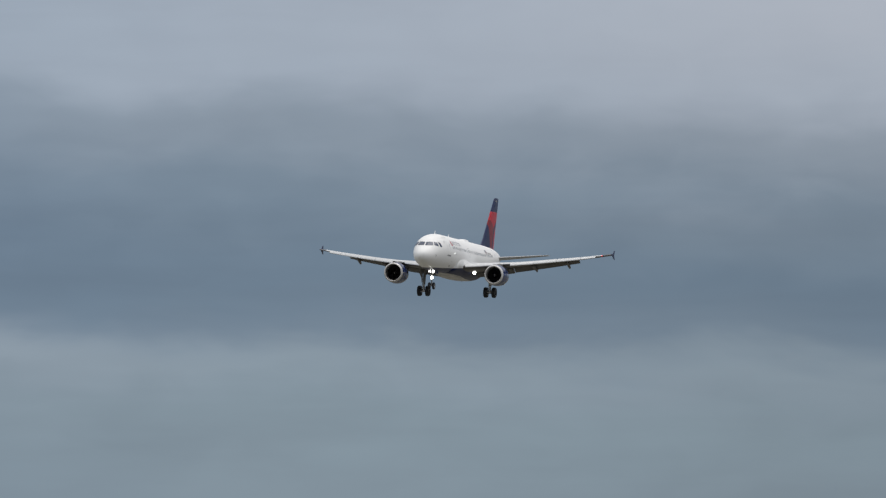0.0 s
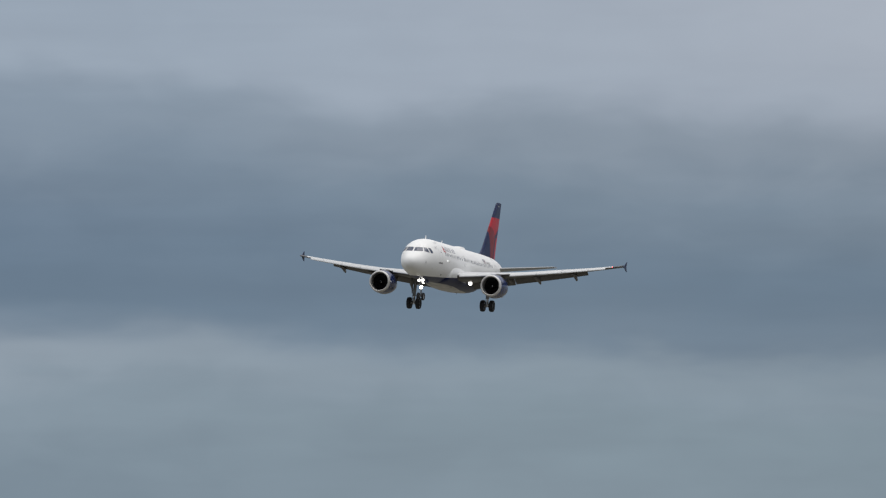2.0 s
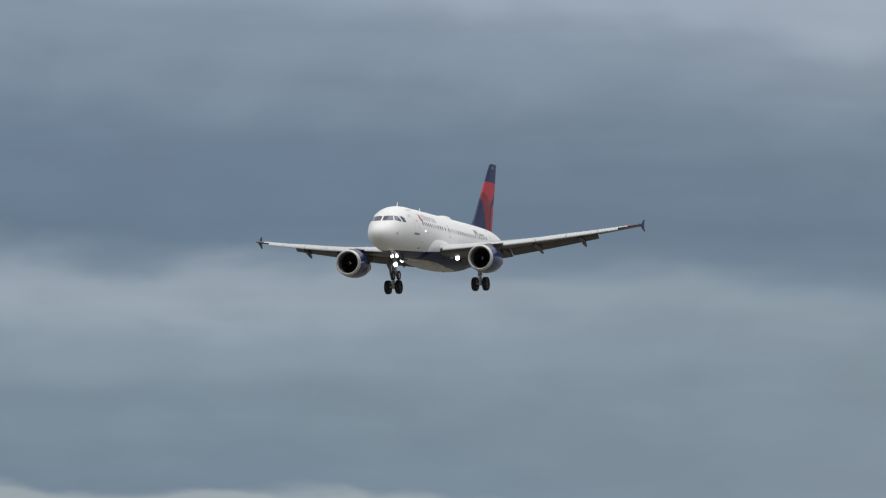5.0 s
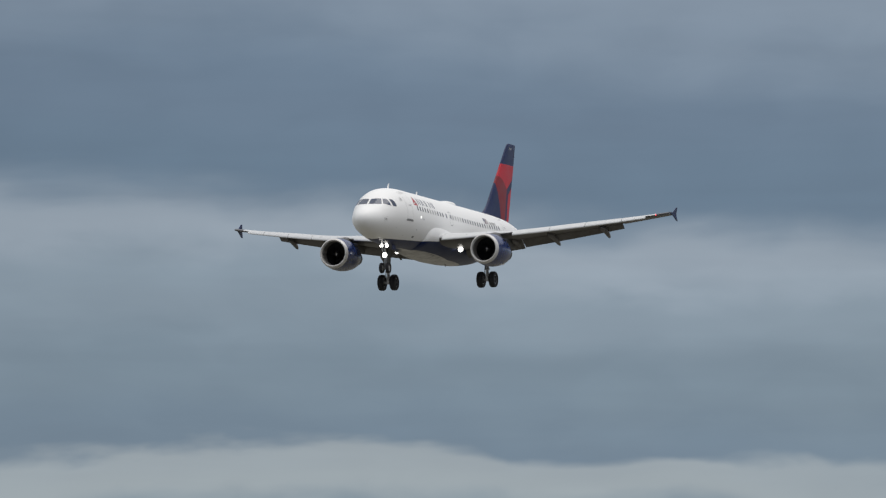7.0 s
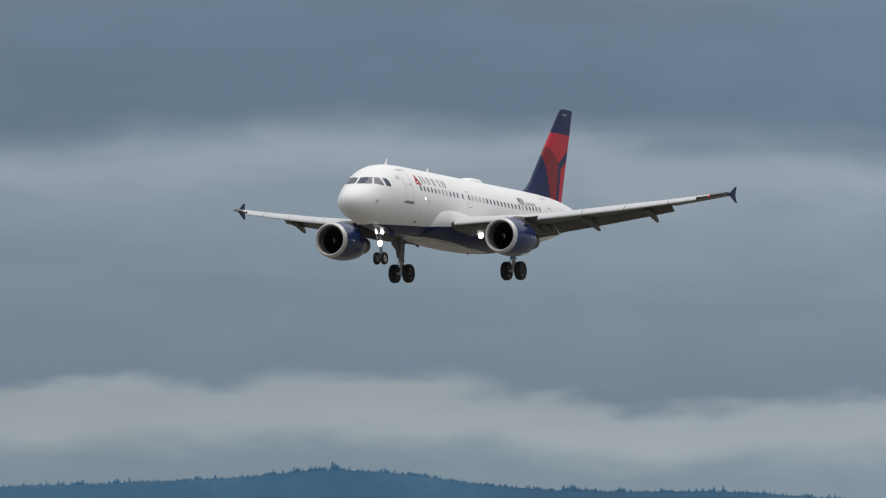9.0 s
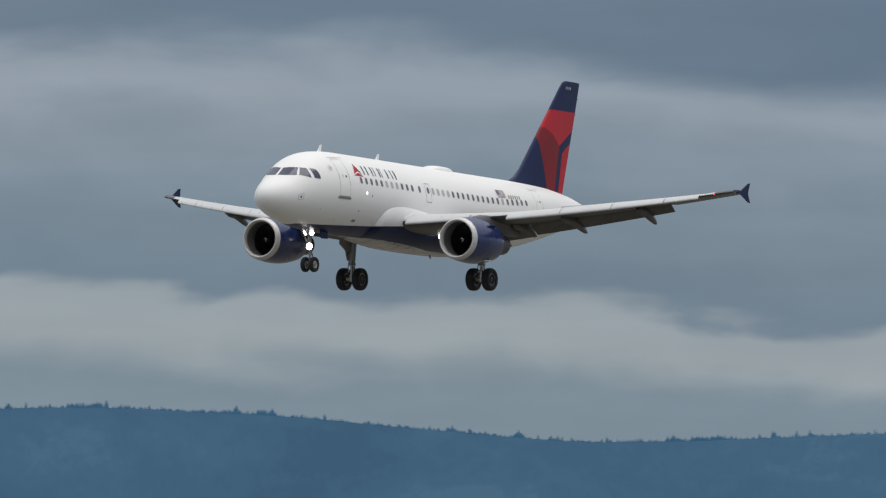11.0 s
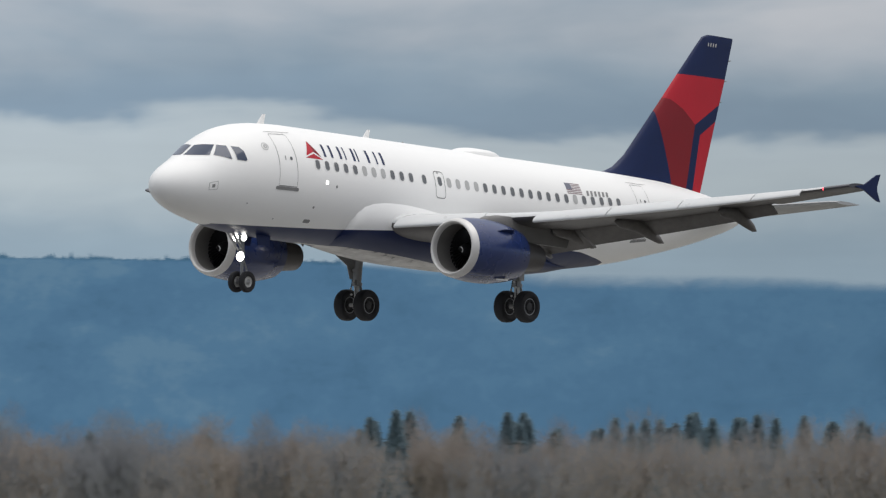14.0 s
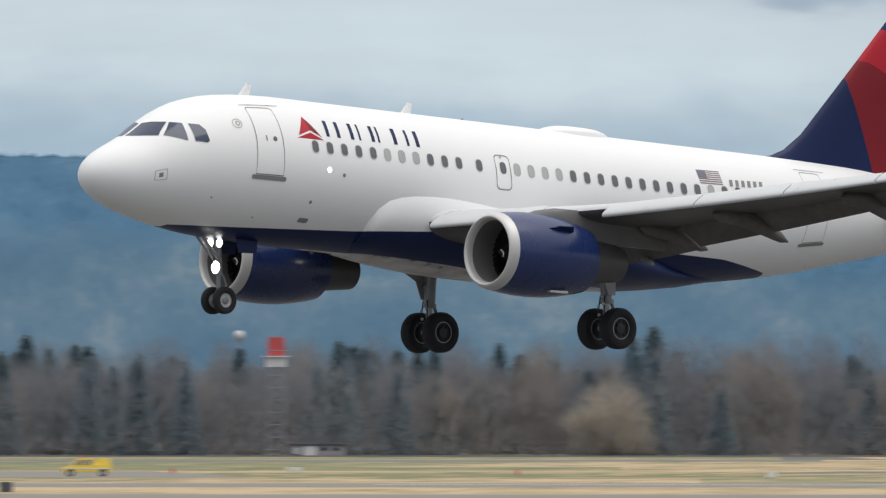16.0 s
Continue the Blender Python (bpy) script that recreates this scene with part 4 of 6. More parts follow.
    decal("flag_canton", [(21.17, 0.905), (21.52, 0.905), (21.52, 1.045), (21.17, 1.045)], M["flag_blue"], airliner, "dull blue flag corner", 0.0065, side)


def crown_parts():
    # aerial hump on the crown
    bm = bmesh.new()
    rings = []
    for k in range(15):
        u = k / 14
        w = 0.62 * max(0.02, math.sin(math.pi * u)) ** 0.5
        h = 0.27 * max(0.01, 1 - abs(2 * u - 1) ** 3.5)
        rings.append([local(16.45 + 2.7 * u, w * math.sin(f), 5.84 + (h + 0.02) * max(0, math.cos(f)) ** 0.7 - 0.1 * (abs(math.sin(f)) > 0.99)) for f in (math.pi * (i / 12 - 0.5) for i in range(13))])
    loft(bm, rings, close=False)
    part("aerial_hump", bm, M["white"], airliner, "white streamlined aerial hump")

    def blade(a, y, z, chord, tall, up, mat, label):
        bm = bmesh.new()
        loft(bm, [[local(a + x0 + x * c, y + w * c * 1.6, zz) for x, w in foil(6, 0.1, 0)] for x0, c, zz in ((0, chord, z), (tall * 0.75, chord * 0.45, z + up * tall))])
        part("blade_aerial", bm, mat, airliner, label)
    blade(5.35, 0, 5.86, 0.42, 0.42, 1, M["white"], "white blade aerial on the crown")
    blade(11.3, 0, 5.9, 0.40, 0.36, 1, M["white"], "white blade aerial on the crown")
    blade(13.55, 0, 5.92, 0.16, 0.08, 1, M["line"], "small dark aerial")
    blade(16.7, 0.3, 1.5, 0.25, 0.22, -1, M["line"], "dark drain mast under the belly")
    blade(8.2, 0, 1.85, 0.22, 0.13, -1, M["line"], "dark blade aerial under the belly")
    for k in range(3):
        bm = bmesh.new()
        z = 9.2 + 0.8 * k
        tube(bm, local(32.1 + 0.262 * (z - 9), 0, z), local(32.25 + 0.262 * (z - 9), 0, z + 0.02), 0.03, 0.015, 6)
        part("static_wick", bm, M["line"], airliner)
    bm = bmesh.new()
    n = 20
    loft(bm, [[local(a, r * math.sin(2 * math.pi * i / n), 4.98 + r * math.cos(2 * math.pi * i / n)) for i in range(n)] for a, r in ((33.5, 0.19), (33.9, 0.17), (33.9, 0.14), (33.7, 0.12))])
    part("exhaust_pipe", bm, M["hot"], airliner, "dark auxiliary exhaust at the tail tip")
    for k in range(4):
        for s in (1, -1):
            bm = bmesh.new()
            a = 31.12 + 0.15 * k
            loft(bm, [[local(aa, s * (0.112 + e), z) for aa, z in ((a, 11.22), (a + 0.06, 11.22), (a + 0.08, 11.36), (a + 0.02, 11.36))] for e in (0, 0.006)])
            part("fin_marking_bar", bm, M["blind"], airliner, "plain white marking bar")


crown_parts()
# Land: one sheet of ground, the hills behind it
def plain(name, size, mat):
    bm = bmesh.new()
    bmesh.ops.create_grid(bm, x_segments=40, y_segments=40, size=size)
    ob = new(name, mesh_of(name, bm, mat))
    return ob


def bearing(deg, dist, z=0.0):
    """A place by its bearing, in degrees left of the runway's line, and its distance."""
    return Vector((-math.sin(radians(deg)) * dist, math.cos(radians(deg)) * dist, z))


M["grass"] = material("winter_grass", (0.125, 0.118, 0.095), 0.95, grain=0.35, scale=0.02, fine=0.6)
ground = plain("ground", 4900, M["grass"])
tagged(ground, "flat airfield of dry winter grass", "ground", kind="structure")


def strip(name, mat, near, far, b0, b1, z, label, category, kind="structure", wave=0.0, skew=0.0):
    """A band of ground across the view, between two distances and two bearings; its edges waver a little."""
    bm = bmesh.new()
    mid = bearing(45, 1)
    side = Vector((mid.y, -mid.x, 0))
    n = 60
    rows = []
    for d in (near, far):
        r = []
        for i in range(n + 1):
            u = math.tan(radians(45 - (b0 + (skew if d == far else 0) + (b1 - b0) * i / n)))
            w = wave * d * noise.noise(Vector((i * 0.13, d * 0.01, 5)))
            p = mid * (d + w) + side * (u * d)
            r.append(Vector((p.x, p.y, z)))
        rows.append(r)
    loft(bm, rows, close=False)
    for f in bm.faces:
        if f.normal.z < 0:
            f.normal_flip()
    ob = new(name, mesh_of(name, bm, mat, 0))
    return tagged(ob, label, category, kind=kind)



def field(name, stops, dry):
    """Winter grass in long patches along the mown strips, dry and green."""
    m = material(name, stops[1], 0.95, grain=0.1)
    t = m.node_tree
    b = t.nodes["Principled BSDF"]
    aim = nt(t, "ShaderNodeMapping", Rotation=(0, 0, radians(-45)))
    t.links.new(t.nodes["Texture Coordinate"].outputs["Object"], aim.inputs[0])
    mp = nt(t, "ShaderNodeMapping", Scale=(0.13, 0.028, 1))
    t.links.new(aim.outputs[0], mp.inputs[0])
    n = nt(t, "ShaderNodeTexNoise", Scale=1.0, Detail=6.0, Roughness=0.62)
    t.links.new(mp.outputs[0], n.inputs["Vector"])
    mp2 = nt(t, "ShaderNodeMapping", Scale=(0.004, 0.0075, 1))
    t.links.new(aim.outputs[0], mp2.inputs[0])
    wide = nt(t, "ShaderNodeTexNoise", Scale=1.0, Detail=3.0)
    t.links.new(mp2.outputs[0], wide.inputs["Vector"])
    f = math_node(t, "ADD", math_node(t, "MULTIPLY", n.outputs[0], 0.55), math_node(t, "MULTIPLY", wide.outputs[0], 0.45))
    t.links.new(ramp(t, f, [(dry - 0.08, stops[0]), (dry, stops[1]), (dry + 0.09, stops[2])]), b.inputs["Base Color"])
    return m


M["straw"] = field("straw_coloured_grass", ((0.15, 0.155, 0.068), (0.325, 0.25, 0.132), (0.445, 0.335, 0.192)), 0.48)
M["green"] = field("dull_green_grass", ((0.125, 0.14, 0.062), (0.2, 0.188, 0.088), (0.325, 0.262, 0.138)), 0.50)
M["asphalt"] = material("weathered_asphalt", (0.14, 0.137, 0.135), 0.85, grain=0.15, scale=0.03, fine=1.5)
M["tarmac"] = material("pale_taxiway_concrete", (0.2, 0.184, 0.156), 0.85, grain=0.12, scale=0.03, fine=1.0)
M["soil"] = material("dark_damp_soil", (0.055, 0.045, 0.042), 0.95, grain=0.3, scale=0.05, fine=1.0)
M["runway"] = material("dark_runway_asphalt", (0.12, 0.117, 0.113), 0.85, grain=0.15, scale=0.03, fine=1.5)
M["marking"] = material("white_runway_paint", (0.62, 0.61, 0.58), 0.8, grain=0.1)
# runway under the approach, with shoulders
bm = bmesh.new()
loft(bm, [[Vector((-259 - 42, y, 0.008)), Vector((-259 + 42, y, 0.008))] for y in range(-1500, 420, 40)], close=False)
tagged(new("runway", mesh_of("runway", bm, M["runway"], 0)), "wide dark asphalt runway with paved shoulders", "runway", kind="structure")
bm = bmesh.new()
for i in range(12):
    x = -259 + (i - 5.5) * 3.6
    loft(bm, [[Vector((x - 0.9, y, 0.014)), Vector((x + 0.9, y, 0.014))] for y in (335, 380)], close=False)
tagged(new("threshold_marking", mesh_of("threshold_marking", bm, M["marking"], 0)), "white painted threshold bars on the runway", "marking", kind="structure")
strip("straw_field", M["straw"], 990, 1640, 30, 62, 0.006, "dry straw-coloured grass beside the taxiway", "grass", wave=0.01)
strip("green_edge", M["green"], 1640, 1945, 30, 41.6, 0.005, "dull green grass before the trees", "grass", skew=0.8)
strip("straw_edge", M["straw"], 1640, 1945, 41.6, 46.0, 0.005, "dry straw-coloured grass before the trees", "grass", skew=0.6)
strip("green_field", M["green"], 1640, 1930, 46.6, 62, 0.005, "dull green grass before the trees", "grass")
strip("ditch", M["soil"], 1790, 1900, 41.0, 62, 0.012, "dark bare soil and dead grass along the woods", "soil", wave=0.006)
strip("perimeter_road", M["asphalt"], 1570, 1650, 46.4, 62, 0.014, "dark narrow perimeter road", "road", wave=0.004)
strip("green_verge", M["green"], 1250, 1370, 47.4, 62, 0.012, "dull green grass verge", "grass", wave=0.02)
strip("green_meadow", M["green"], 1370, 1565, 48.7, 62, 0.013, "dull green grass meadow", "grass", wave=0.01, skew=-1.0)
strip("green_margin", M["green"], 995, 1075, 30, 47, 0.011, "dull green grass margin", "grass", wave=0.008)
strip("taxiway_1", M["tarmac"], 925, 988, 30, 62, 0.016, "pale concrete taxiway", "taxiway", wave=0.004)
strip("straw_verge", M["straw"], 830, 925, 30, 62, 0.010, "dry straw-coloured grass verge", "grass", wave=0.008)
strip("taxiway_2", M["tarmac"], 700, 830, 30, 62, 0.018, "pale concrete taxiway", "taxiway", wave=0.004)
strip("taxiway_line", M["marking"], 962, 965, 45.9, 48.6, 0.022, "white painted line on a taxiway", "marking")
strip("apron", M["tarmac"], 1090, 1240, 49.2, 62, 0.020, "grey asphalt apron", "apron", skew=0.5)
strip("taxiway_3", M["tarmac"], 1085, 1190, 37.0, 46.2, 0.020, "pale concrete taxiway", "taxiway", wave=0.004, skew=-0.8)
strip("taxiway_4", M["asphalt"], 1196, 1240, 37.0, 46.8, 0.020, "dark asphalt service road", "taxiway", wave=0.004, skew=-0.5)


def hill(name, dist, depth, crest, mat, seed, b0, b1, veil, spiky=None):
    """A wooded ridge: its crest height in metres for each bearing."""
    bm = bmesh.new()
    rows = []
    steps = int((b1 - b0) * 50)
    for k, u in enumerate((0.0, 0.2, 0.4, 0.6, 0.8, 0.93, 1.0)):
        r = []
        for i in range(steps + 1):
            deg = b0 + (b1 - b0) * i / steps
            h = spline(crest, deg)
            e = noise.noise(Vector((deg * 0.9, u * 3, seed))) * 5 + noise.noise(Vector((deg * 5, u * 5, seed + 3))) * 2.5
            top = noise.noise(Vector((deg * 11, 0, seed))) * 1.3 + noise.noise(Vector((deg * 30, 4, seed))) * 0.9 - 1.0
            r.append(bearing(deg, dist + depth * u, h * math.sin(u * math.pi / 2) ** 0.9 + e * min(1, u * 3) * (1 - u) * 1.3 + (top if k == 6 else 0)))
        rows.append(r)
    rows.append([p + Vector((p.x, p.y, 0)).normalized() * 150 - Vector((0, 0, p.z + 2)) for p in rows[-1]])
    loft(bm, rows, close=False)
    me = mesh_of(name, bm, mat, 80)
    # how clear of the imitated low cloud each place on the slope is
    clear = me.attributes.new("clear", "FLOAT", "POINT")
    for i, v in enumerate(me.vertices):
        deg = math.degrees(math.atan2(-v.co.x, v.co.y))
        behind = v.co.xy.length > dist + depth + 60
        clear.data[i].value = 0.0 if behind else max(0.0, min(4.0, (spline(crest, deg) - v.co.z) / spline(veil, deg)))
    ob = new(name, me)
    if not spiky:
        return ob
    # trees that break the sky line
    rng = random.Random(int(seed * 10))
    vs, fs = [], []
    deg = b0
    while deg < spiky[1][-1][1]:
        if not any(lo < deg < hi for lo, hi in spiky[1]):
            deg += 0.05
            continue
        h = spline(crest, deg)
        p = bearing(deg, dist + depth - 4, h - 3.2)
        lump = noise.noise(Vector((deg * 2.3, seed, 4))) + 0.7 * noise.noise(Vector((deg * 12, seed, 9)))
        t = 0.9 + rng.uniform(0.0, 1.0) + max(0, lump) * rng.uniform(1.5, 3.2) + (rng.uniform(0.5, 1.6) if rng.random() < 0.08 else 0)
        sliver(vs, fs, p, p + Vector((0, 0, 2.4 + t)), rng.uniform(1.0, 2.6))
        deg += rng.uniform(0.004, 0.012)
    tagged(new("ridge_trees", raw_mesh("ridge_trees", vs, fs, spiky[0])), "tiny conifers along the hill's sky line", "woods", kind="stuff")
    return ob


def sliver(vs, fs, p, q, w):
    """A spike: a twig, or a far conifer."""
    d = q - p
    u = d.orthogonal().normalized() * w
    v = d.normalized().cross(u)
    i = len(vs)
    vs += [p + u, p - u * 0.5 + v * 0.87, p - u * 0.5 - v * 0.87, q]
    fs += [(i, i + 1, i + 3), (i + 1, i + 2, i + 3), (i + 2, i, i + 3)]


def raw_mesh(name, vs, fs, mat):
    me = bpy.data.meshes.new(name)
    me.from_pydata([tuple(v) for v in vs], [], fs)
    me.materials.append(mat)
    return me
def hazy(name, tones, grain, veils=(), veiled=True):
    """Far woods, haze in their emission; tones change with clearings and stands of trees."""
    m = bpy.data.materials.new(name)
    m.use_nodes = True
    t = m.node_tree
    b = t.nodes["Principled BSDF"]
    co = t.nodes.new("ShaderNodeTexCoord").outputs["Object"]
    sep = t.nodes.new("ShaderNodeSeparateXYZ")
    t.links.new(co, sep.inputs[0])
    az = math_node(t, "ARCTAN2", math_node(t, "MULTIPLY", sep.outputs[0], -1.0), sep.outputs[1])
    run = math_node(t, "MULTIPLY", az, 4000.0)

    def woods(scale, up, shift, detail, rough, bend=0.0):
        """Stands of trees along the slope, by metres along it and height."""
        c = t.nodes.new("ShaderNodeCombineXYZ")
        t.links.new(run, c.inputs[0])
        t.links.new(math_node(t, "MULTIPLY", sep.outputs[2], up), c.inputs[1])
        c.inputs[2].default_value = shift
        n = nt(t, "ShaderNodeTexNoise", Scale=scale, Detail=detail, Roughness=rough, Distortion=bend)
        t.links.new(c.outputs[0], n.inputs["Vector"])
        return n.outputs[0]
    wide = woods(0.016, 1.7, 0.0, 4.0, 0.55, 0.4)
    stand = woods(0.075, 1.4, 40.0, 4.0, 0.6, 0.5)
    crowns = woods(0.45, 0.7, 90.0, 2.0, 0.6)
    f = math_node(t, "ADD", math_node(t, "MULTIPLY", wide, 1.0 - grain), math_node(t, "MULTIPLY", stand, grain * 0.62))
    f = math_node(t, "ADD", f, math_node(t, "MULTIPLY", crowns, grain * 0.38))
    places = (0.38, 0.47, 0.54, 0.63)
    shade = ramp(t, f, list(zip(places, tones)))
    for lo, hi, others in veils:  # the painted haze thickens and clears along the range
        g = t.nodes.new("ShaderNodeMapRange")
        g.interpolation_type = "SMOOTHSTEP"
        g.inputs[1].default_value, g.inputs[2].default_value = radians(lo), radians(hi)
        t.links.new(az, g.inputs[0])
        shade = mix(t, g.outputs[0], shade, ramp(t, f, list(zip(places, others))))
    if veiled:  # the crest turns transparent, in place of the cloud that lies on it
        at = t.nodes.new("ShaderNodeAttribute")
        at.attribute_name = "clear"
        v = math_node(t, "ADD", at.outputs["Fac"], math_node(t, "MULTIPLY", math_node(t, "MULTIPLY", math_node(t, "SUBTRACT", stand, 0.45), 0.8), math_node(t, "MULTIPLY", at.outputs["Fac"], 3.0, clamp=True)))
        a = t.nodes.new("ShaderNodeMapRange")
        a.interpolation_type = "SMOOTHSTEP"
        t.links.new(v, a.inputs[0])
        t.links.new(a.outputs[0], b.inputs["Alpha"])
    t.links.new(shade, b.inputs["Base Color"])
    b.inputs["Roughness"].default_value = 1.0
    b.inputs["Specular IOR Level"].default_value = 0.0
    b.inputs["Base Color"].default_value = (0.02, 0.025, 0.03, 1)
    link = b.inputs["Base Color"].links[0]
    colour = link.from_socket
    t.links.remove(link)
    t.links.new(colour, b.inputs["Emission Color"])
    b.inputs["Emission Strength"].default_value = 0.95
    return m


# the haze of many kilometres of air is put into the hills' emission
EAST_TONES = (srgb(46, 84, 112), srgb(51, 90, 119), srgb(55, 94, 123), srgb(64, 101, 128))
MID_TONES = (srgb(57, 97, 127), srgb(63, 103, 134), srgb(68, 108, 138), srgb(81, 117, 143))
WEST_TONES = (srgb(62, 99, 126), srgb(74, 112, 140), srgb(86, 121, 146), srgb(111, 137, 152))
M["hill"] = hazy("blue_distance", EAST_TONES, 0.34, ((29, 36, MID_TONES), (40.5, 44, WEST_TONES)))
M["ridge"] = hazy("dark_blue_haze_tree_line", EAST_TONES, 0.5, (), False)
M["ridge_west"] = hazy("blue_haze_tree_line", (srgb(55, 90, 115), srgb(60, 96, 121), srgb(65, 101, 126), srgb(72, 106, 130)), 0.5, (), False)
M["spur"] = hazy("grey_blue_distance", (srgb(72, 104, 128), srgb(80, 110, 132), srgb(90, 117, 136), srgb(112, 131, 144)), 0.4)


def crest_of(points, dist):
    return [(b, 5 + p / 20583 * dist) for b, p in points]


# height of the ridge lines over the horizon, by bearing
RIDGE_EAST = [(10, 40), (14, 90), (17, 130), (17.9, 205), (18.7, 225), (19.3, 226), (19.8, 238), (20.2, 256), (20.5, 263), (21.1, 248), (22, 236), (23.3, 222), (24.2, 246), (25.0, 270), (25.9, 283), (26.25, 281), (26.4, 270),
              (26.6, 297), (27.4, 303), (28.2, 308), (28.8, 312), (29.4, 304), (30.2, 312), (31, 303), (31.8, 300), (32.6, 280), (33.4, 200), (34.2, 90), (35, 0), (40, 0)]
RIDGE_WEST = [(28, 180), (30, 270), (31.4, 306), (31.8, 318), (32.2, 340), (32.8, 361), (33.3, 371), (34.4, 376), (35.6, 396), (37, 402), (38.5, 411), (39.5, 413), (40.8, 425), (42.4, 440), (43, 444), (44.5, 432), (46, 427),
              (47.5, 440), (49.3, 455), (50.3, 474), (51.5, 460), (60, 430)]
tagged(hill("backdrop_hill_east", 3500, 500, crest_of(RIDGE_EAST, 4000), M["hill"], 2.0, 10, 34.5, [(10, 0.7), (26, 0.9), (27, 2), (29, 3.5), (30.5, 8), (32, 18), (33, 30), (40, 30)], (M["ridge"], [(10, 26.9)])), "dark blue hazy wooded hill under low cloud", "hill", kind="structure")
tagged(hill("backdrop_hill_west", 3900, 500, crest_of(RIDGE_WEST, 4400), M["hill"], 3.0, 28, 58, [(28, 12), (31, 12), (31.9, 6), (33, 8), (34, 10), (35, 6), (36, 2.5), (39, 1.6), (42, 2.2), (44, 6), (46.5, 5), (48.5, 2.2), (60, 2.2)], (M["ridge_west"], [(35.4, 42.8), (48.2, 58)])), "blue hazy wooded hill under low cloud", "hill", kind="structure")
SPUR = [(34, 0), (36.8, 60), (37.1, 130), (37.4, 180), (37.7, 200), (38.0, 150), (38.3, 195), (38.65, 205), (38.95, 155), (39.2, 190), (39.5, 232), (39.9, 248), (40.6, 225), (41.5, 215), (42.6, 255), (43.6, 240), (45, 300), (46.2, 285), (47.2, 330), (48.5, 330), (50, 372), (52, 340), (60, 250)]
tagged(hill("backdrop_spur", 3050, 320, crest_of(SPUR, 3370), M["spur"], 7.0, 34, 56, [(34, 9), (40, 9), (43, 16), (60, 18)]), "grey-blue hazy wooded lower slope with pale clearings", "hill", kind="structure")


# Trees: a tapered trunk with limbs and a crown of many twigs or needled boughs
def tone(name, color, grain=0.3):
    """Bark, twigs or needles; the thin ones let part of the light through."""
    m = material(name, color, 0.95, grain=grain, scale=0.12, fine=1.2, spread=0.3)
    t = m.node_tree
    b = t.nodes["Principled BSDF"]
    b.inputs["Specular IOR Level"].default_value = 0.1
    thin = t.nodes.new("ShaderNodeBsdfTranslucent")
    t.links.new(b.inputs["Base Color"].links[0].from_socket, thin.inputs[0])
    m2 = t.nodes.new("ShaderNodeMixShader")
    m2.inputs[0].default_value = 0.45
    t.links.new(b.outputs[0], m2.inputs[1])
    t.links.new(thin.outputs[0], m2.inputs[2])
    t.links.new(m2.outputs[0], t.nodes["Material Output"].inputs[0])
    return m


# bark, twig and needle colours are greyed and lifted to hold distance haze
M["bark"] = tone("hazed_grey_bark", (0.27, 0.265, 0.26))
M["twig"] = tone("hazed_grey_twigs", (0.246, 0.254, 0.274), 0.08)
M["warm_twig"] = tone("hazed_tan_twigs", (0.325, 0.288, 0.262), 0.08)
M["willow"] = tone("yellow_brown_twigs", (0.50, 0.445, 0.36), 0.08)
M["needle"] = tone("hazed_conifer_needles", (0.2, 0.275, 0.31), 0.12)


def blade(vs, fs, p, q, u):
    """A fine twig or a spray of needles: one tapering leaf of a triangle."""
    i = len(vs)
    vs += [p + u, p - u, q]
    fs.append((i, i + 1, i + 2))


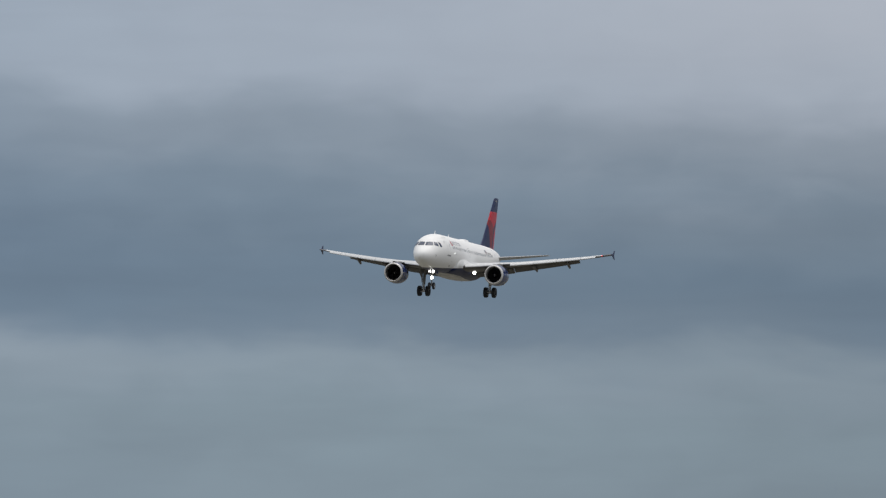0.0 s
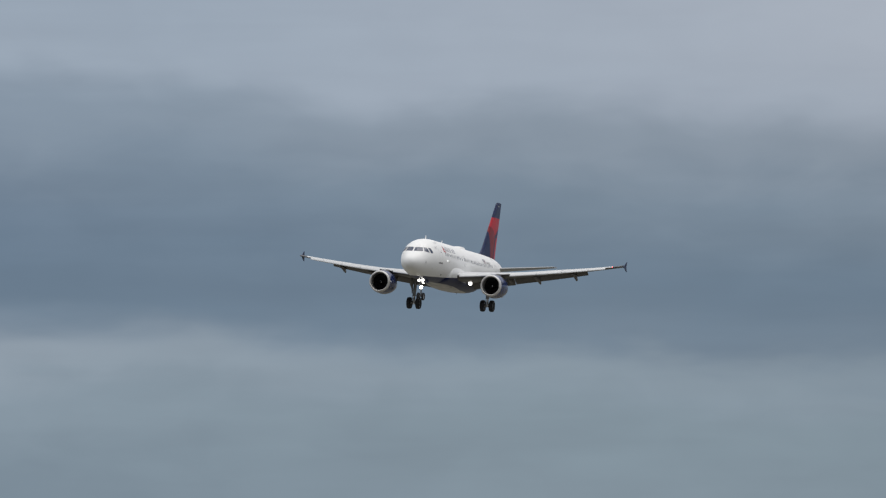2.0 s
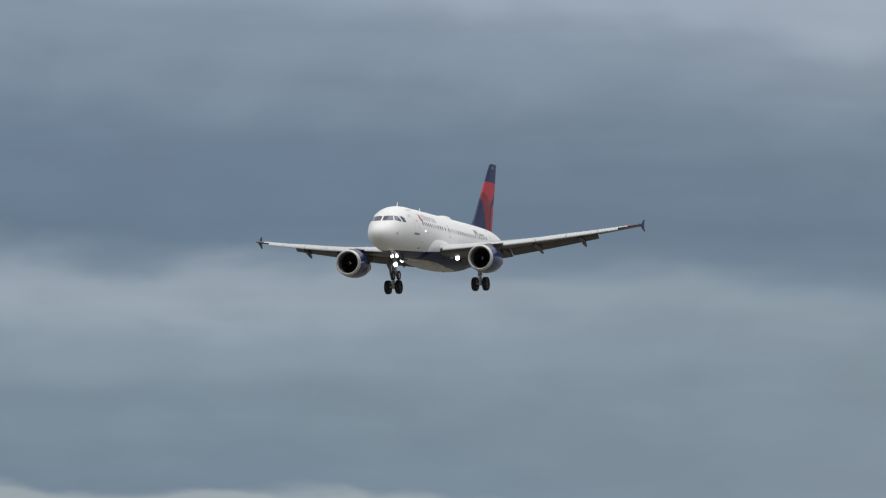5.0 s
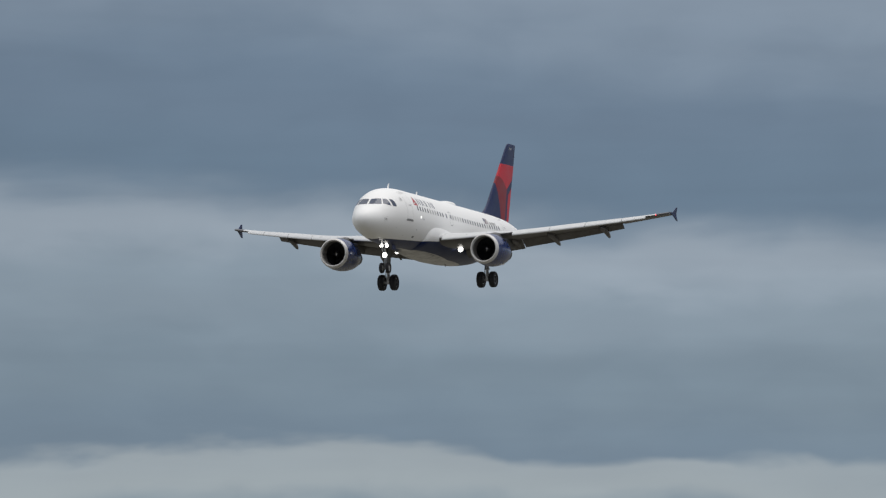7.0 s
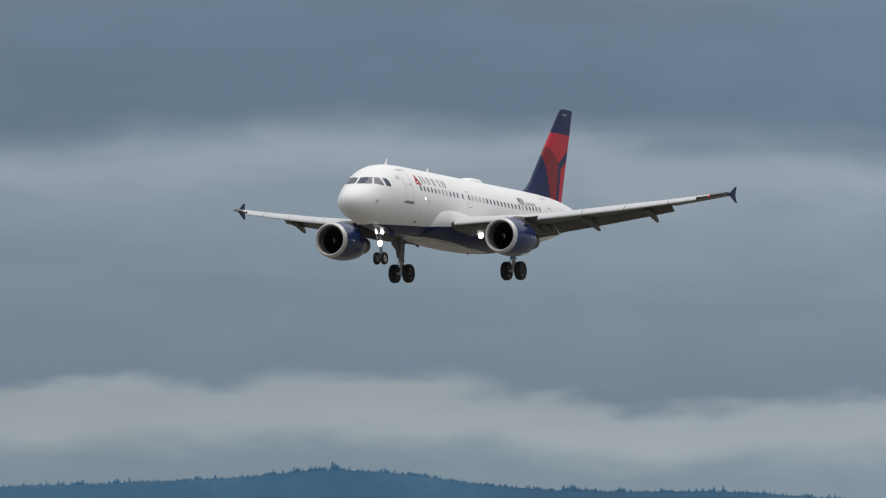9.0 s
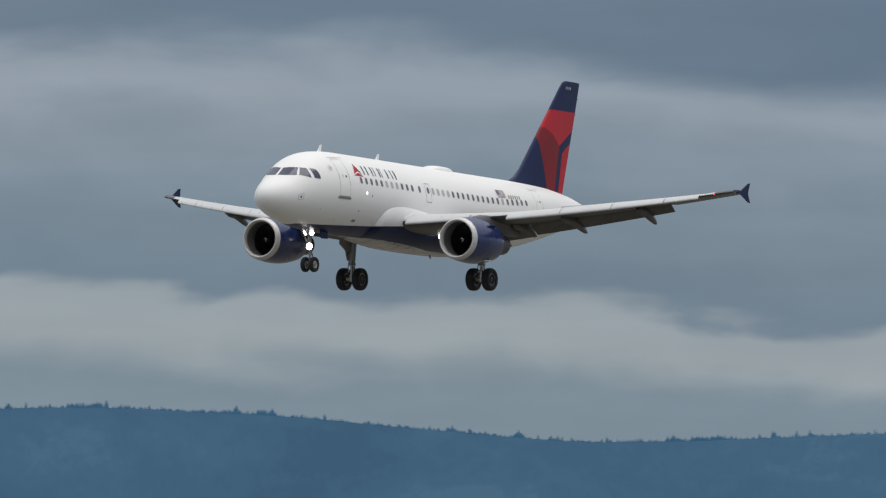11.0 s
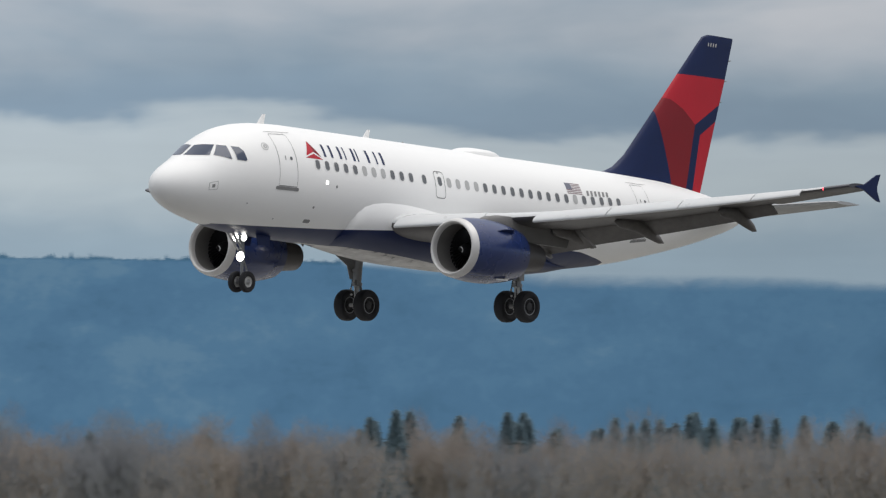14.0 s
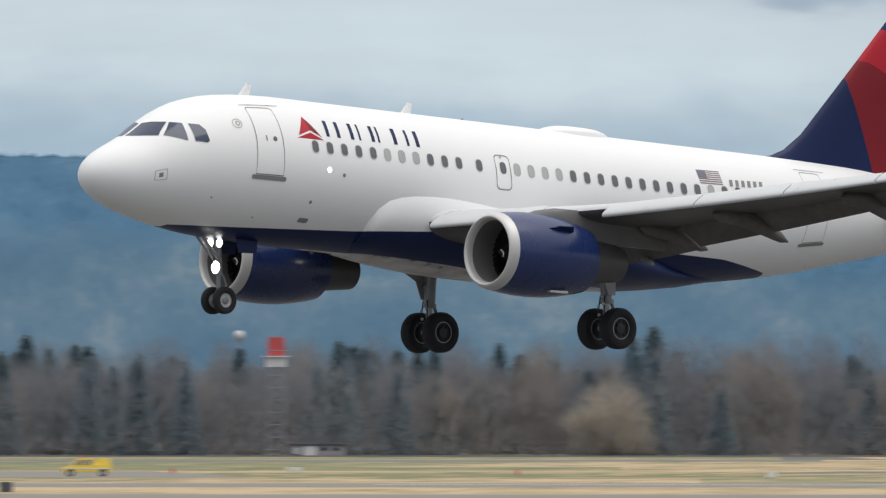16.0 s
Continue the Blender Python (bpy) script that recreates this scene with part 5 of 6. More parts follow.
def bare_tree_meshes(rng, tall, wide, mat, twigs, peak=0.0):
    trunk, tf, crown, cf = [], [], [], []

    def r(a, b):
        return rng.uniform(a, b)
    lean = Vector((r(-0.5, 0.5), r(-0.5, 0.5), 0))
    fork = tall * r(0.22, 0.34)
    stem = lean * (fork / tall) + Vector((0, 0, fork))
    sliver(trunk, tf, Vector((0, 0, -0.3)), stem + Vector((lean.x, lean.y, tall * 0.42)), 0.34)
    mid = tall * 0.56
    # lobes of the crown, each on a limb of its own
    lobes = [(Vector((lean.x, lean.y, mid + 0.05 * tall)), wide * 0.72, tall * 0.38)]
    for k in range(7):
        g = 6.283 * (k + r(-0.3, 0.3)) / 7
        o = wide * r(0.35, 0.62)
        lobes.append((Vector((math.cos(g) * o + lean.x, math.sin(g) * o + lean.y, mid + tall * (r(-0.28, 0.06) - peak))), wide * r(0.36, 0.52), tall * r(0.2, 0.28)))
    for c, w, h in lobes:
        sliver(trunk, tf, stem * r(0.7, 1.0), c + Vector((0, 0, h * 0.7)), 0.13)
        for k in range(5):
            g = r(0, 6.283)
            sliver(trunk, tf, c + Vector((0, 0, -h * r(0.1, 0.7))), c + Vector((math.cos(g) * w * 0.8, math.sin(g) * w * 0.8, h * r(0.2, 0.75))), 0.06)
    for k in range(twigs):
        c, w, h = lobes[int(rng.random() ** 1.3 * len(lobes))]
        d = Vector((rng.gauss(0, 1), rng.gauss(0, 1), rng.gauss(0, 1))).normalized() * rng.random() ** 0.42
        p = c + Vector((d.x * w, d.y * w, d.z * h))
        if p.z < 0.4:
            continue
        way = Vector((d.x * 0.7 + r(-0.5, 0.5), d.y * 0.7 + r(-0.5, 0.5), r(0.35, 1.3))).normalized()
        u = Vector((rng.gauss(0, 1), rng.gauss(0, 1), rng.gauss(0, 1))).cross(way).normalized()
        blade(crown, cf, p, p + way * r(0.8, 2.0), u * r(0.022, 0.05))
    # brush and sprouts round the foot
    for k in range(twigs // 6):
        g, o = r(0, 6.283), wide * r(0.1, 0.9)
        p = Vector((math.cos(g) * o, math.sin(g) * o, tall * r(0.0, 0.3)))
        blade(crown, cf, p, p + Vector((r(-0.4, 0.4), r(-0.4, 0.4), r(0.9, 2.2))), Vector((math.cos(g * 3), math.sin(g * 3), 0)) * r(0.025, 0.05))
    return raw_mesh("bare_trunk", trunk, tf, M["bark"]), raw_mesh("bare_crown", crown, cf, mat)


def conifer_meshes(rng, tall, wide):
    trunk, tf, crown, cf = [], [], [], []
    sliver(trunk, tf, Vector((0, 0, -0.3)), Vector((0, 0, tall)), 0.26)
    # sprays of needles on drooping boughs, in whorls up the stem
    for k in range(5600):
        u = rng.random() ** 1.2
        g = rng.uniform(0, 6.283)
        bough = 0.8 + 0.2 * math.sin(g * 5 + 11 * u) * math.sin(u * 55 + g)
        ln = (wide * 1.45 * (1 - u) ** 0.8 + 0.12) * bough * rng.random() ** 0.5
        o = Vector((math.cos(g), math.sin(g), 0))
        p = o * ln * 0.85 + Vector((0, 0, tall * (0.06 + 0.92 * u) - ln * 0.28))
        way = o * rng.uniform(0.25, 0.7) + Vector((rng.uniform(-0.4, 0.4), rng.uniform(-0.4, 0.4), rng.uniform(-0.7, 0.15)))
        v = Vector((rng.gauss(0, 1), rng.gauss(0, 1), rng.gauss(0, 1))).cross(way).normalized()
        blade(crown, cf, p, p + way, v * rng.uniform(0.09, 0.19))
    sliver(crown, cf, Vector((0, 0, tall * 0.9)), Vector((0, 0, tall * 1.04)), 0.14)
    return raw_mesh("conifer_trunk", trunk, tf, M["bark"]), raw_mesh("conifer_crown", crown, cf, M["needle"])


TREES = random.Random(11)


def tree_thing(name, meshes, label):
    t = new(name)
    tagged(t, label, "tree", "trees along the airfield")
    for n, me in zip(("trunk", "crown"), meshes):
        o = new(n, me)
        o.parent = t
    return t


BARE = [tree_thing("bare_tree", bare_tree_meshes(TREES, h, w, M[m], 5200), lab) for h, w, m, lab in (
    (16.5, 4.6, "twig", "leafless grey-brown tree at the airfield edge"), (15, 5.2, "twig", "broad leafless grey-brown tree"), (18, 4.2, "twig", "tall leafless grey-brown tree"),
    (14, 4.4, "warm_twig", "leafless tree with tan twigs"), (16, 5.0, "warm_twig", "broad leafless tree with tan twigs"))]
WILLOW = tree_thing("willow", bare_tree_meshes(TREES, 11.5, 6.2, M["willow"], 9000, 0.16), "round yellow-brown willow before the woods")
CONIFERS = [tree_thing("conifer", conifer_meshes(TREES, h, w), "dark green narrow conifer above bare trees") for h, w in ((17, 3.2), (16, 3.7), (18.5, 3.9), (15, 4.3))]
used = set()


def plant(proto, b, dist, size, wide=1.0):
    m = Matrix.Translation(bearing(b, dist)) @ Matrix.Rotation(TREES.uniform(0, 6.28), 4, "Z") @ Matrix.Diagonal((size * wide * TREES.uniform(0.9, 1.1), size * wide * TREES.uniform(0.9, 1.1), size, 1))
    if proto.name in used:
        o = copy_thing(proto, m)
    else:
        used.add(proto.name)
        o = proto
    o.matrix_basis = m
    return o


# height of the woods over the horizon, by bearing
WOODS = [(24, 76), (27, 86), (28.3, 104), (29.5, 108), (31, 112), (33, 122), (34, 118), (35.5, 127), (37, 131), (38, 130), (39.2, 128), (40.5, 132), (42, 140), (43, 152), (44.5, 156), (46, 160), (47.5, 162), (49, 156), (52, 152), (56, 140)]


def woods_height(b, dist):
    return 5 + spline(WOODS, b) / 20583 * dist


def build_woods():
    # single trees in the front rows
    b = 26.0
    while b < 51.2:
        dist = TREES.uniform(1905, 1985)
        h = woods_height(b, dist)
        p = BARE[int(TREES.random() * 5)]
        if b < 35.5 and TREES.random() < 0.55:  # more tan trees towards the east
            p = BARE[3 + int(TREES.random() * 2)]
        if abs(b - 49.09) < 0.16:  # the tower's foot
            plant(p, b, TREES.uniform(1950, 1985), h * 0.8 / 15.9)
        elif 38.55 < b < 40.05:  # the yard before the shed
            plant(p, b, TREES.uniform(1960, 2000), h * TREES.uniform(0.84, 1.0) / 15.9)
            plant(BARE[int(TREES.random() * 5)], b + 0.05, TREES.uniform(2000, 2030), h * TREES.uniform(0.85, 1.04) / 15.9)
        else:
            plant(p, b, dist, h * TREES.uniform(0.78, 1.0) / 15.9)
        b += TREES.uniform(0.075, 0.115)
    # conifers that stand out, by bearing
    named = [34.53, 34.87, 34.63, 34.57, 34.02, 33.88, 33.8, 33.95, 34.1, 34.2, 33.5, 33.4, 34.4, 33.73, 33.62, 33.31, 33.17, 33.03, 32.86, 32.7, 32.6, 32.47, 32.28, 32.15, 32.0, 31.62, 31.5, 31.1, 30.95, 29.38, 28.0, 27.88, 27.1, 26.9, 27.0, 30.43, 31.8, 35.36, 35.31, 35.18]
    for b in named:
        d = TREES.uniform(1960, 2010)
        plant(CONIFERS[int(TREES.random() * 3)], b, d, (woods_height(b, d) + TREES.uniform(-1.6, 0.5)) / 17.0)
        d = TREES.uniform(1990, 2030)
        plant(CONIFERS[int(TREES.random() * 3)], b + TREES.uniform(-0.08, 0.08), d, (woods_height(b, d) + TREES.uniform(-2.2, 0.2)) / 17.0)
    for b, h, n in ((39.97, 13, 3), (36.75, 11.5, 1), (42.8, 14, 3), (42.1, 13.5, 2), (41.5, 14, 3), (43.1, 13, 2), (43.65, 14, 2), (44.2, 14, 3), (44.5, 13, 2), (44.85, 14.5, 6), (45.46, 14.5, 2), (45.68, 14, 2), (45.9, 15, 4),
                    (46.86, 13, 2), (47.25, 18, 5), (47.53, 17, 3), (48.5, 15, 3), (48.64, 16.5, 3), (48.8, 17, 4), (49.6, 17, 4), (49.72, 16, 4), (49.85, 15, 3), (50.05, 17, 4), (50.4, 17, 3), (37.2, 13, 1), (36.2, 12.8, 1), (46.2, 16.5, 4), (48.35, 18, 4), (44.0, 16, 4)):
        for k in range(n):
            plant(CONIFERS[int(TREES.random() * 4)], b + TREES.uniform(-0.09, 0.09), TREES.uniform(1896, 1950), h * TREES.uniform(0.75, 1.04) / 16.5)
    for b, s, w in ((47.43, 1.0, 1.35), (43.05, 0.72, 1.1), (42.72, 0.62, 1.1), (44.25, 0.5, 1.0), (40.4, 0.55, 1.0)):
        plant(WILLOW, b, 1890, s, w)
    # dark stands of conifers among the bare trees
    for lo, hi, n, part_of in ((49.45, 50.5, 16, 1.0), (48.2, 48.75, 9, 1.0), (47.0, 47.25, 6, 1.0), (47.6, 48.0, 4, 0.95)):
        for k in range(n):
            c, d = TREES.uniform(lo, hi), TREES.uniform(1950, 2010)
            plant(CONIFERS[int(TREES.random() * 4)], c, d, woods_height(c, d) * part_of * TREES.uniform(0.72, 1.02) / 17.5, TREES.uniform(1.0, 1.3))
    for k in range(15):  # brush before the hangar, tall at one end
        plant(BARE[int(TREES.random() * 5)], 39.86 - 0.025 * k, TREES.uniform(1880, 1902), TREES.uniform(0.2, 0.33), 1.3)
    for k in range(12):
        plant(BARE[int(TREES.random() * 5)], 39.45 - 0.038 * k, TREES.uniform(1884, 1900), TREES.uniform(0.09, 0.15), 1.5)
    for b, s in ((39.2, 0.24), (39.17, 0.22), (39.0, 0.27), (38.95, 0.3)):
        plant(BARE[int(TREES.random() * 5)], b, TREES.uniform(1884, 1900), s)
    plant(CONIFERS[1], 49.27, 1945, 1.13)
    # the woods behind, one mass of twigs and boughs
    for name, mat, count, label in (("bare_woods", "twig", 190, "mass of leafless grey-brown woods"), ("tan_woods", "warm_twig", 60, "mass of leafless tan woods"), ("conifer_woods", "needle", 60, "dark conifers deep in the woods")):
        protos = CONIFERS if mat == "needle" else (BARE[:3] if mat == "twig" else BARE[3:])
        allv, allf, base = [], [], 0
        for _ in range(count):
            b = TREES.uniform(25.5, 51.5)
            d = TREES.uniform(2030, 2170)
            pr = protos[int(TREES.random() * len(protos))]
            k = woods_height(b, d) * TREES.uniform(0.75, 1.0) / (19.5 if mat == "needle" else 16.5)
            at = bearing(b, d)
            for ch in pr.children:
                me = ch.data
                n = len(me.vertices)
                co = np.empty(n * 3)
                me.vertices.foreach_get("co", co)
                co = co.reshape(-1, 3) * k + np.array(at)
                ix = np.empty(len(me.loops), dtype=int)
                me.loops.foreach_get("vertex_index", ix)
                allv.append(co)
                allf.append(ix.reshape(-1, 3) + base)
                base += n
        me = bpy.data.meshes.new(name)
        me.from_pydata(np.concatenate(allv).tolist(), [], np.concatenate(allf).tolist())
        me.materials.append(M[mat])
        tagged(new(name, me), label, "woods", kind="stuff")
    # undergrowth along the edge, raised up the woods as an added haze of twigs
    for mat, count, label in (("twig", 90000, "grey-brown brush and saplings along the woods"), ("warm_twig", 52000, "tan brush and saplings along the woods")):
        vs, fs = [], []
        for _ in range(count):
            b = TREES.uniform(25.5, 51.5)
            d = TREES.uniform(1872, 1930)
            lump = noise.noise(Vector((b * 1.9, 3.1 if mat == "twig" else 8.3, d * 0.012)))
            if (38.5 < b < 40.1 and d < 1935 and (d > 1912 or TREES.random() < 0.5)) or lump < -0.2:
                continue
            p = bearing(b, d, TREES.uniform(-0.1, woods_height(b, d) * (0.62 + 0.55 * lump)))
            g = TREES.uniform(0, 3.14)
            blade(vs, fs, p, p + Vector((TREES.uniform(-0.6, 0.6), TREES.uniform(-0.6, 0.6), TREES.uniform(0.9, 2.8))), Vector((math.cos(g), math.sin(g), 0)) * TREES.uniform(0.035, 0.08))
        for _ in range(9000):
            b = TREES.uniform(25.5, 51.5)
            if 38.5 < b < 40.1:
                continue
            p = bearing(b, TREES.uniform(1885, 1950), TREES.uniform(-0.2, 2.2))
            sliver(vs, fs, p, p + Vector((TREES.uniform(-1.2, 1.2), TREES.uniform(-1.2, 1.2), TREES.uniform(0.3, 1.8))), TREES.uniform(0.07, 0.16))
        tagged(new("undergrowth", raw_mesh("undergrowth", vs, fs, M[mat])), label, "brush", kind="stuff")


build_woods()


# Buildings, masts and small things on the airfield
def box(bm, x0, x1, y0, y1, z0, z1, bevel=0.0):
    r = bmesh.ops.create_cube(bm, size=1.0)
    for v in r["verts"]:
        v.co = Vector((x0 + (v.co.x + 0.5) * (x1 - x0), y0 + (v.co.y + 0.5) * (y1 - y0), z0 + (v.co.z + 0.5) * (z1 - z0)))
    if bevel:
        edges = {e for v in r["verts"] for e in v.link_edges}
        bmesh.ops.bevel(bm, geom=list(edges), offset=bevel, segments=2, affect="EDGES")


def boxed(name, dims, mat, parent, label="", bevel=0.02):
    bm = bmesh.new()
    box(bm, *dims, bevel)
    return part(name, bm, mat, parent, label)


def pole(name, x, y, z0, z1, r, mat, parent, label="", r2=None, n=16):
    bm = bmesh.new()
    tube(bm, (x, y, z0), (x, y, z1), r, r2, n)
    return part(name, bm, mat, parent, label)


def thing(name, b, dist, label, category, group=""):
    t = new(name)
    t.matrix_basis = Matrix.Translation(bearing(b, dist)) @ Matrix.Rotation(radians(b), 4, "Z")
    return tagged(t, label, category, group)


M["pale"] = material("pale_metal_cladding", (0.52, 0.53, 0.53), 0.6, grain=0.1)
M["roofing"] = material("pale_blue_green_roof", (0.105, 0.14, 0.15), 0.9, grain=0.16, scale=0.4)
M["dark_wall"] = material("dark_grey_wall", (0.08, 0.085, 0.09), 0.8, grain=0.2)
M["tan_wall"] = material("pinkish_grey_wall", (0.58, 0.53, 0.51), 0.8, grain=0.1)
M["shed_wall"] = material("light_grey_shed_wall", (0.34, 0.325, 0.33), 0.8, grain=0.15)
M["shingle"] = material("grey_roof_shingles", (0.15, 0.145, 0.145), 0.8, grain=0.15)
M["orange"] = material("orange_obstruction_paint", (0.72, 0.13, 0.035), 0.6, grain=0.1)
M["chalk"] = material("white_obstruction_paint", (0.75, 0.74, 0.72), 0.6, grain=0.06)
M["yellow"] = material("yellow_vehicle_paint", (1.0, 0.69, 0.09), 0.4, grain=0.05)
M["sign_yellow"] = material("lit_yellow_sign_face", (0.95, 0.55, 0.08), 0.5, grain=0.05, emit=0.45)
# the pale metallic tint puts the sky's glare into the truck's windows
M["cab_glass"] = material("glass_mirroring_the_sky", (0.5, 0.47, 0.38), 0.08, metal=0.7, grain=0.05)
M["steel"] = material("grey_galvanised_steel", (0.34, 0.35, 0.36), 0.5, metal=0.4, grain=0.15)
M["pane"] = material("dark_window_glass", (0.03, 0.035, 0.04), 0.1, grain=0.05)
M["marker_red"] = material("red_marker_plastic", (0.55, 0.085, 0.08), 0.5, grain=0.1)


def shed():
    t = thing("hangar", 39.42, 1915, "long low hangar with pale blue-green roof and white doors", "hangar")
    w = 13.2
    boxed("wall", (-w, w, 0, 14, 0, 3.9), M["shed_wall"], t, "dull grey cladding wall")
    bm = bmesh.new()
    loft(bm, [[Vector((x, -0.6, 3.85)), Vector((x, 7, 5.75)), Vector((x, 14.6, 3.85)), Vector((x, 14.6, 4.05)), Vector((x, 7, 5.95)), Vector((x, -0.6, 4.05))] for x in (-w - 0.4, w + 0.4)])
    r = part("roof", bm, M["roofing"], t, "pale blue-green sheet roof")
    for k in range(14):
        x = -w + 0.3 + k * 2.0
        bm = bmesh.new()
        loft(bm, [[Vector((x + e, -0.6, 4.06)), Vector((x + e, 7, 5.97)), Vector((x + e, 7, 6.03)), Vector((x + e, -0.6, 4.12))] for e in (0, 0.08)])
        part("roof_seam", bm, M["roofing"], r)
    boxed("gutter", (-w - 0.4, w + 0.4, -0.75, -0.6, 3.72, 3.92), M["steel"], t)
    for x0, x1 in ((-2.6, 0.4), (1.2, 5.4), (10.4, 12.6)):
        d = boxed("door", (x0, x1, -0.14, 0, 0.05, 3.1), M["chalk"], t, "white sliding door")
        for k in range(3):
            boxed("door_rib", (x0 + 0.1, x1 - 0.1, -0.17, -0.14, 0.7 + k * 0.8, 0.76 + k * 0.8), M["steel"], d, "", 0)
    boxed("lean_to", (1.0, 13.0, -1.2, 0, 3.1, 3.3), M["roofing"], t, "flat lower roof")
    for x in (1.2, 5.0, 9.0, 12.8):
        pole("post", x, -1.1, 0, 3.1, 0.07, M["steel"], t)


def mast(b, dist, tall, r, bands, label):
    t = thing("striped_mast", b, dist, label, "mast")
    h = tall / bands
    for k in range(bands):
        m = "orange" if (bands - k) % 2 else "chalk"
        pole("band", 0, 0, k * h, (k + 1) * h, r, M[m], t, "orange band" if m == "orange" else "white band")
    pole("cap", 0, 0, tall, tall + 0.25, r * 1.25, M["orange"], t, "orange cap")
    boxed("base", (-r * 2, r * 2, -r * 2, r * 2, 0, 0.2), M["tarmac"], t, "concrete base")


def white_post():
    t = thing("white_post", 41.53, 640, "stout white cylindrical post beside the taxiway", "post")
    pole("column", 0, 0, 0, 3.45, 0.42, M["chalk"], t, "white column", n=24)
    pole("cap", 0, 0, 3.45, 3.62, 0.44, M["chalk"], t, "rounded white cap", 0.3, 24)
    boxed("base", (-0.7, 0.7, -0.7, 0.7, 0, 0.15), M["tarmac"], t)


def sign(b, dist, w, h, face, label):
    t = thing("airfield_sign", b, dist, label, "sign", "airfield signs")
    for x in (-w * 0.35, w * 0.35):
        pole("leg", x, 0, 0, 0.3, 0.04, M["steel"], t)
    p = boxed("panel", (-w / 2, w / 2, -0.08, 0.08, 0.28, 0.28 + h), M[face], t, "", 0.02)
    if face == "sign_yellow":
        for k in range(3):
            x = -w * 0.32 + k * w * 0.25
            boxed("marking_bar", (x, x + w * 0.12, -0.095, -0.085, 0.38, 0.18 + h), M["dark_wall"], p, "plain dark marking bar", 0)


def marker(b, dist, mat, label):
    t = thing("edge_marker", b, dist, label, "marker", "airfield markers")
    pole("stem", 0, 0, 0, 0.25, 0.06, M["steel"], t)
    pole("head", 0, 0, 0.22, 0.62, 0.24, M[mat], t, "", 0.12)


def truck():
    t = thing("yellow_truck", 50.02, 1120, "bright yellow airfield pickup truck on the apron", "truck")
    bm = bmesh.new()
    side = [(-2.4, 0.42), (-2.45, 0.9), (-1.55, 1.05), (-1.0, 1.72), (0.45, 1.76), (0.6, 1.2), (2.3, 1.2), (2.35, 0.45)]
    loft(bm, [[Vector((x, y, z)) for x, z in side] for y in (-0.92, 0.92)])
    bmesh.ops.bevel(bm, geom=bm.edges[:], offset=0.05, segments=2, affect="EDGES")
    bd = part("body", bm, M["yellow"], t, "yellow body")
    for y in (-0.945, 0.945):
        bm = bmesh.new()
        loft(bm, [[Vector((x, y + e, z)) for x, z in ((-1.3, 1.14), (-0.92, 1.6), (-0.35, 1.62), (-0.35, 1.14))] for e in (-0.01, 0.01)])
        part("window", bm, M["cab_glass"], bd, "side window mirroring the pale sky")
        bm = bmesh.new()
        loft(bm, [[Vector((x, y + e, z)) for x, z in ((-0.25, 1.14), (-0.25, 1.62), (0.36, 1.64), (0.45, 1.14))] for e in (-0.01, 0.01)])
        part("window", bm, M["cab_glass"], bd, "side window mirroring the pale sky")
        boxed("trim_stripe", (-2.2, 2.2, y - 0.012, y + 0.012, 0.72, 0.84), M["chalk"], bd, "pale side stripe", 0)
    boxed("load", (0.75, 2.2, -0.8, 0.8, 1.15, 1.72), M["yellow"], t, "yellow equipment box in the bed", 0.04)
    boxed("light_bar", (-0.6, -0.3, -0.6, 0.6, 1.76, 1.9), M["orange"], t, "amber light bar", 0.03)
    for x in (-1.6, 1.5):
        for y in (-0.85, 0.85):
            w = new("wheel")
            w.parent = t
            bm = bmesh.new()
            tube(bm, (x, y - 0.13, 0.37), (x, y + 0.13, 0.37), 0.37, None, 20)
            part("tyre", bm, M["tyre"], w)
            bm = bmesh.new()
            tube(bm, (x, y - 0.14, 0.37), (x, y + 0.14, 0.37), 0.2, None, 16)
            part("rim", bm, M["rim"], w)
    boxed("bumper", (-2.52, -2.4, -0.85, 0.85, 0.42, 0.6), M["steel"], t, "steel bumper", 0.03)


def car(b, dist, mat, label):
    t = thing("parked_car", b, dist, label, "car", "parked cars")
    bm = bmesh.new()
    loft(bm, [[Vector((x, y, z)) for x, z in ((-2.1, 0.35), (-2.15, 0.75), (-1.3, 0.9), (-0.7, 1.4), (0.8, 1.42), (1.5, 0.95), (2.1, 0.88), (2.15, 0.38))] for y in (-0.85, 0.85)])
    bmesh.ops.bevel(bm, geom=bm.edges[:], offset=0.06, segments=2, affect="EDGES")
    bd = part("body", bm, M[mat], t)
    bm = bmesh.new()
    loft(bm, [[Vector((x, y, z)) for x, z in ((-1.1, 0.95), (-0.65, 1.33), (0.75, 1.35), (1.25, 0.97))] for y in (-0.87, 0.87)])
    part("window", bm, M["pane"], bd, "dark side windows")
    for x in (-1.3, 1.3):
        for y in (-0.78, 0.78):
            bm = bmesh.new()
            tube(bm, (x, y - 0.1, 0.32), (x, y + 0.1, 0.32), 0.32, None, 16)
            part("wheel", bm, M["tyre"], t)


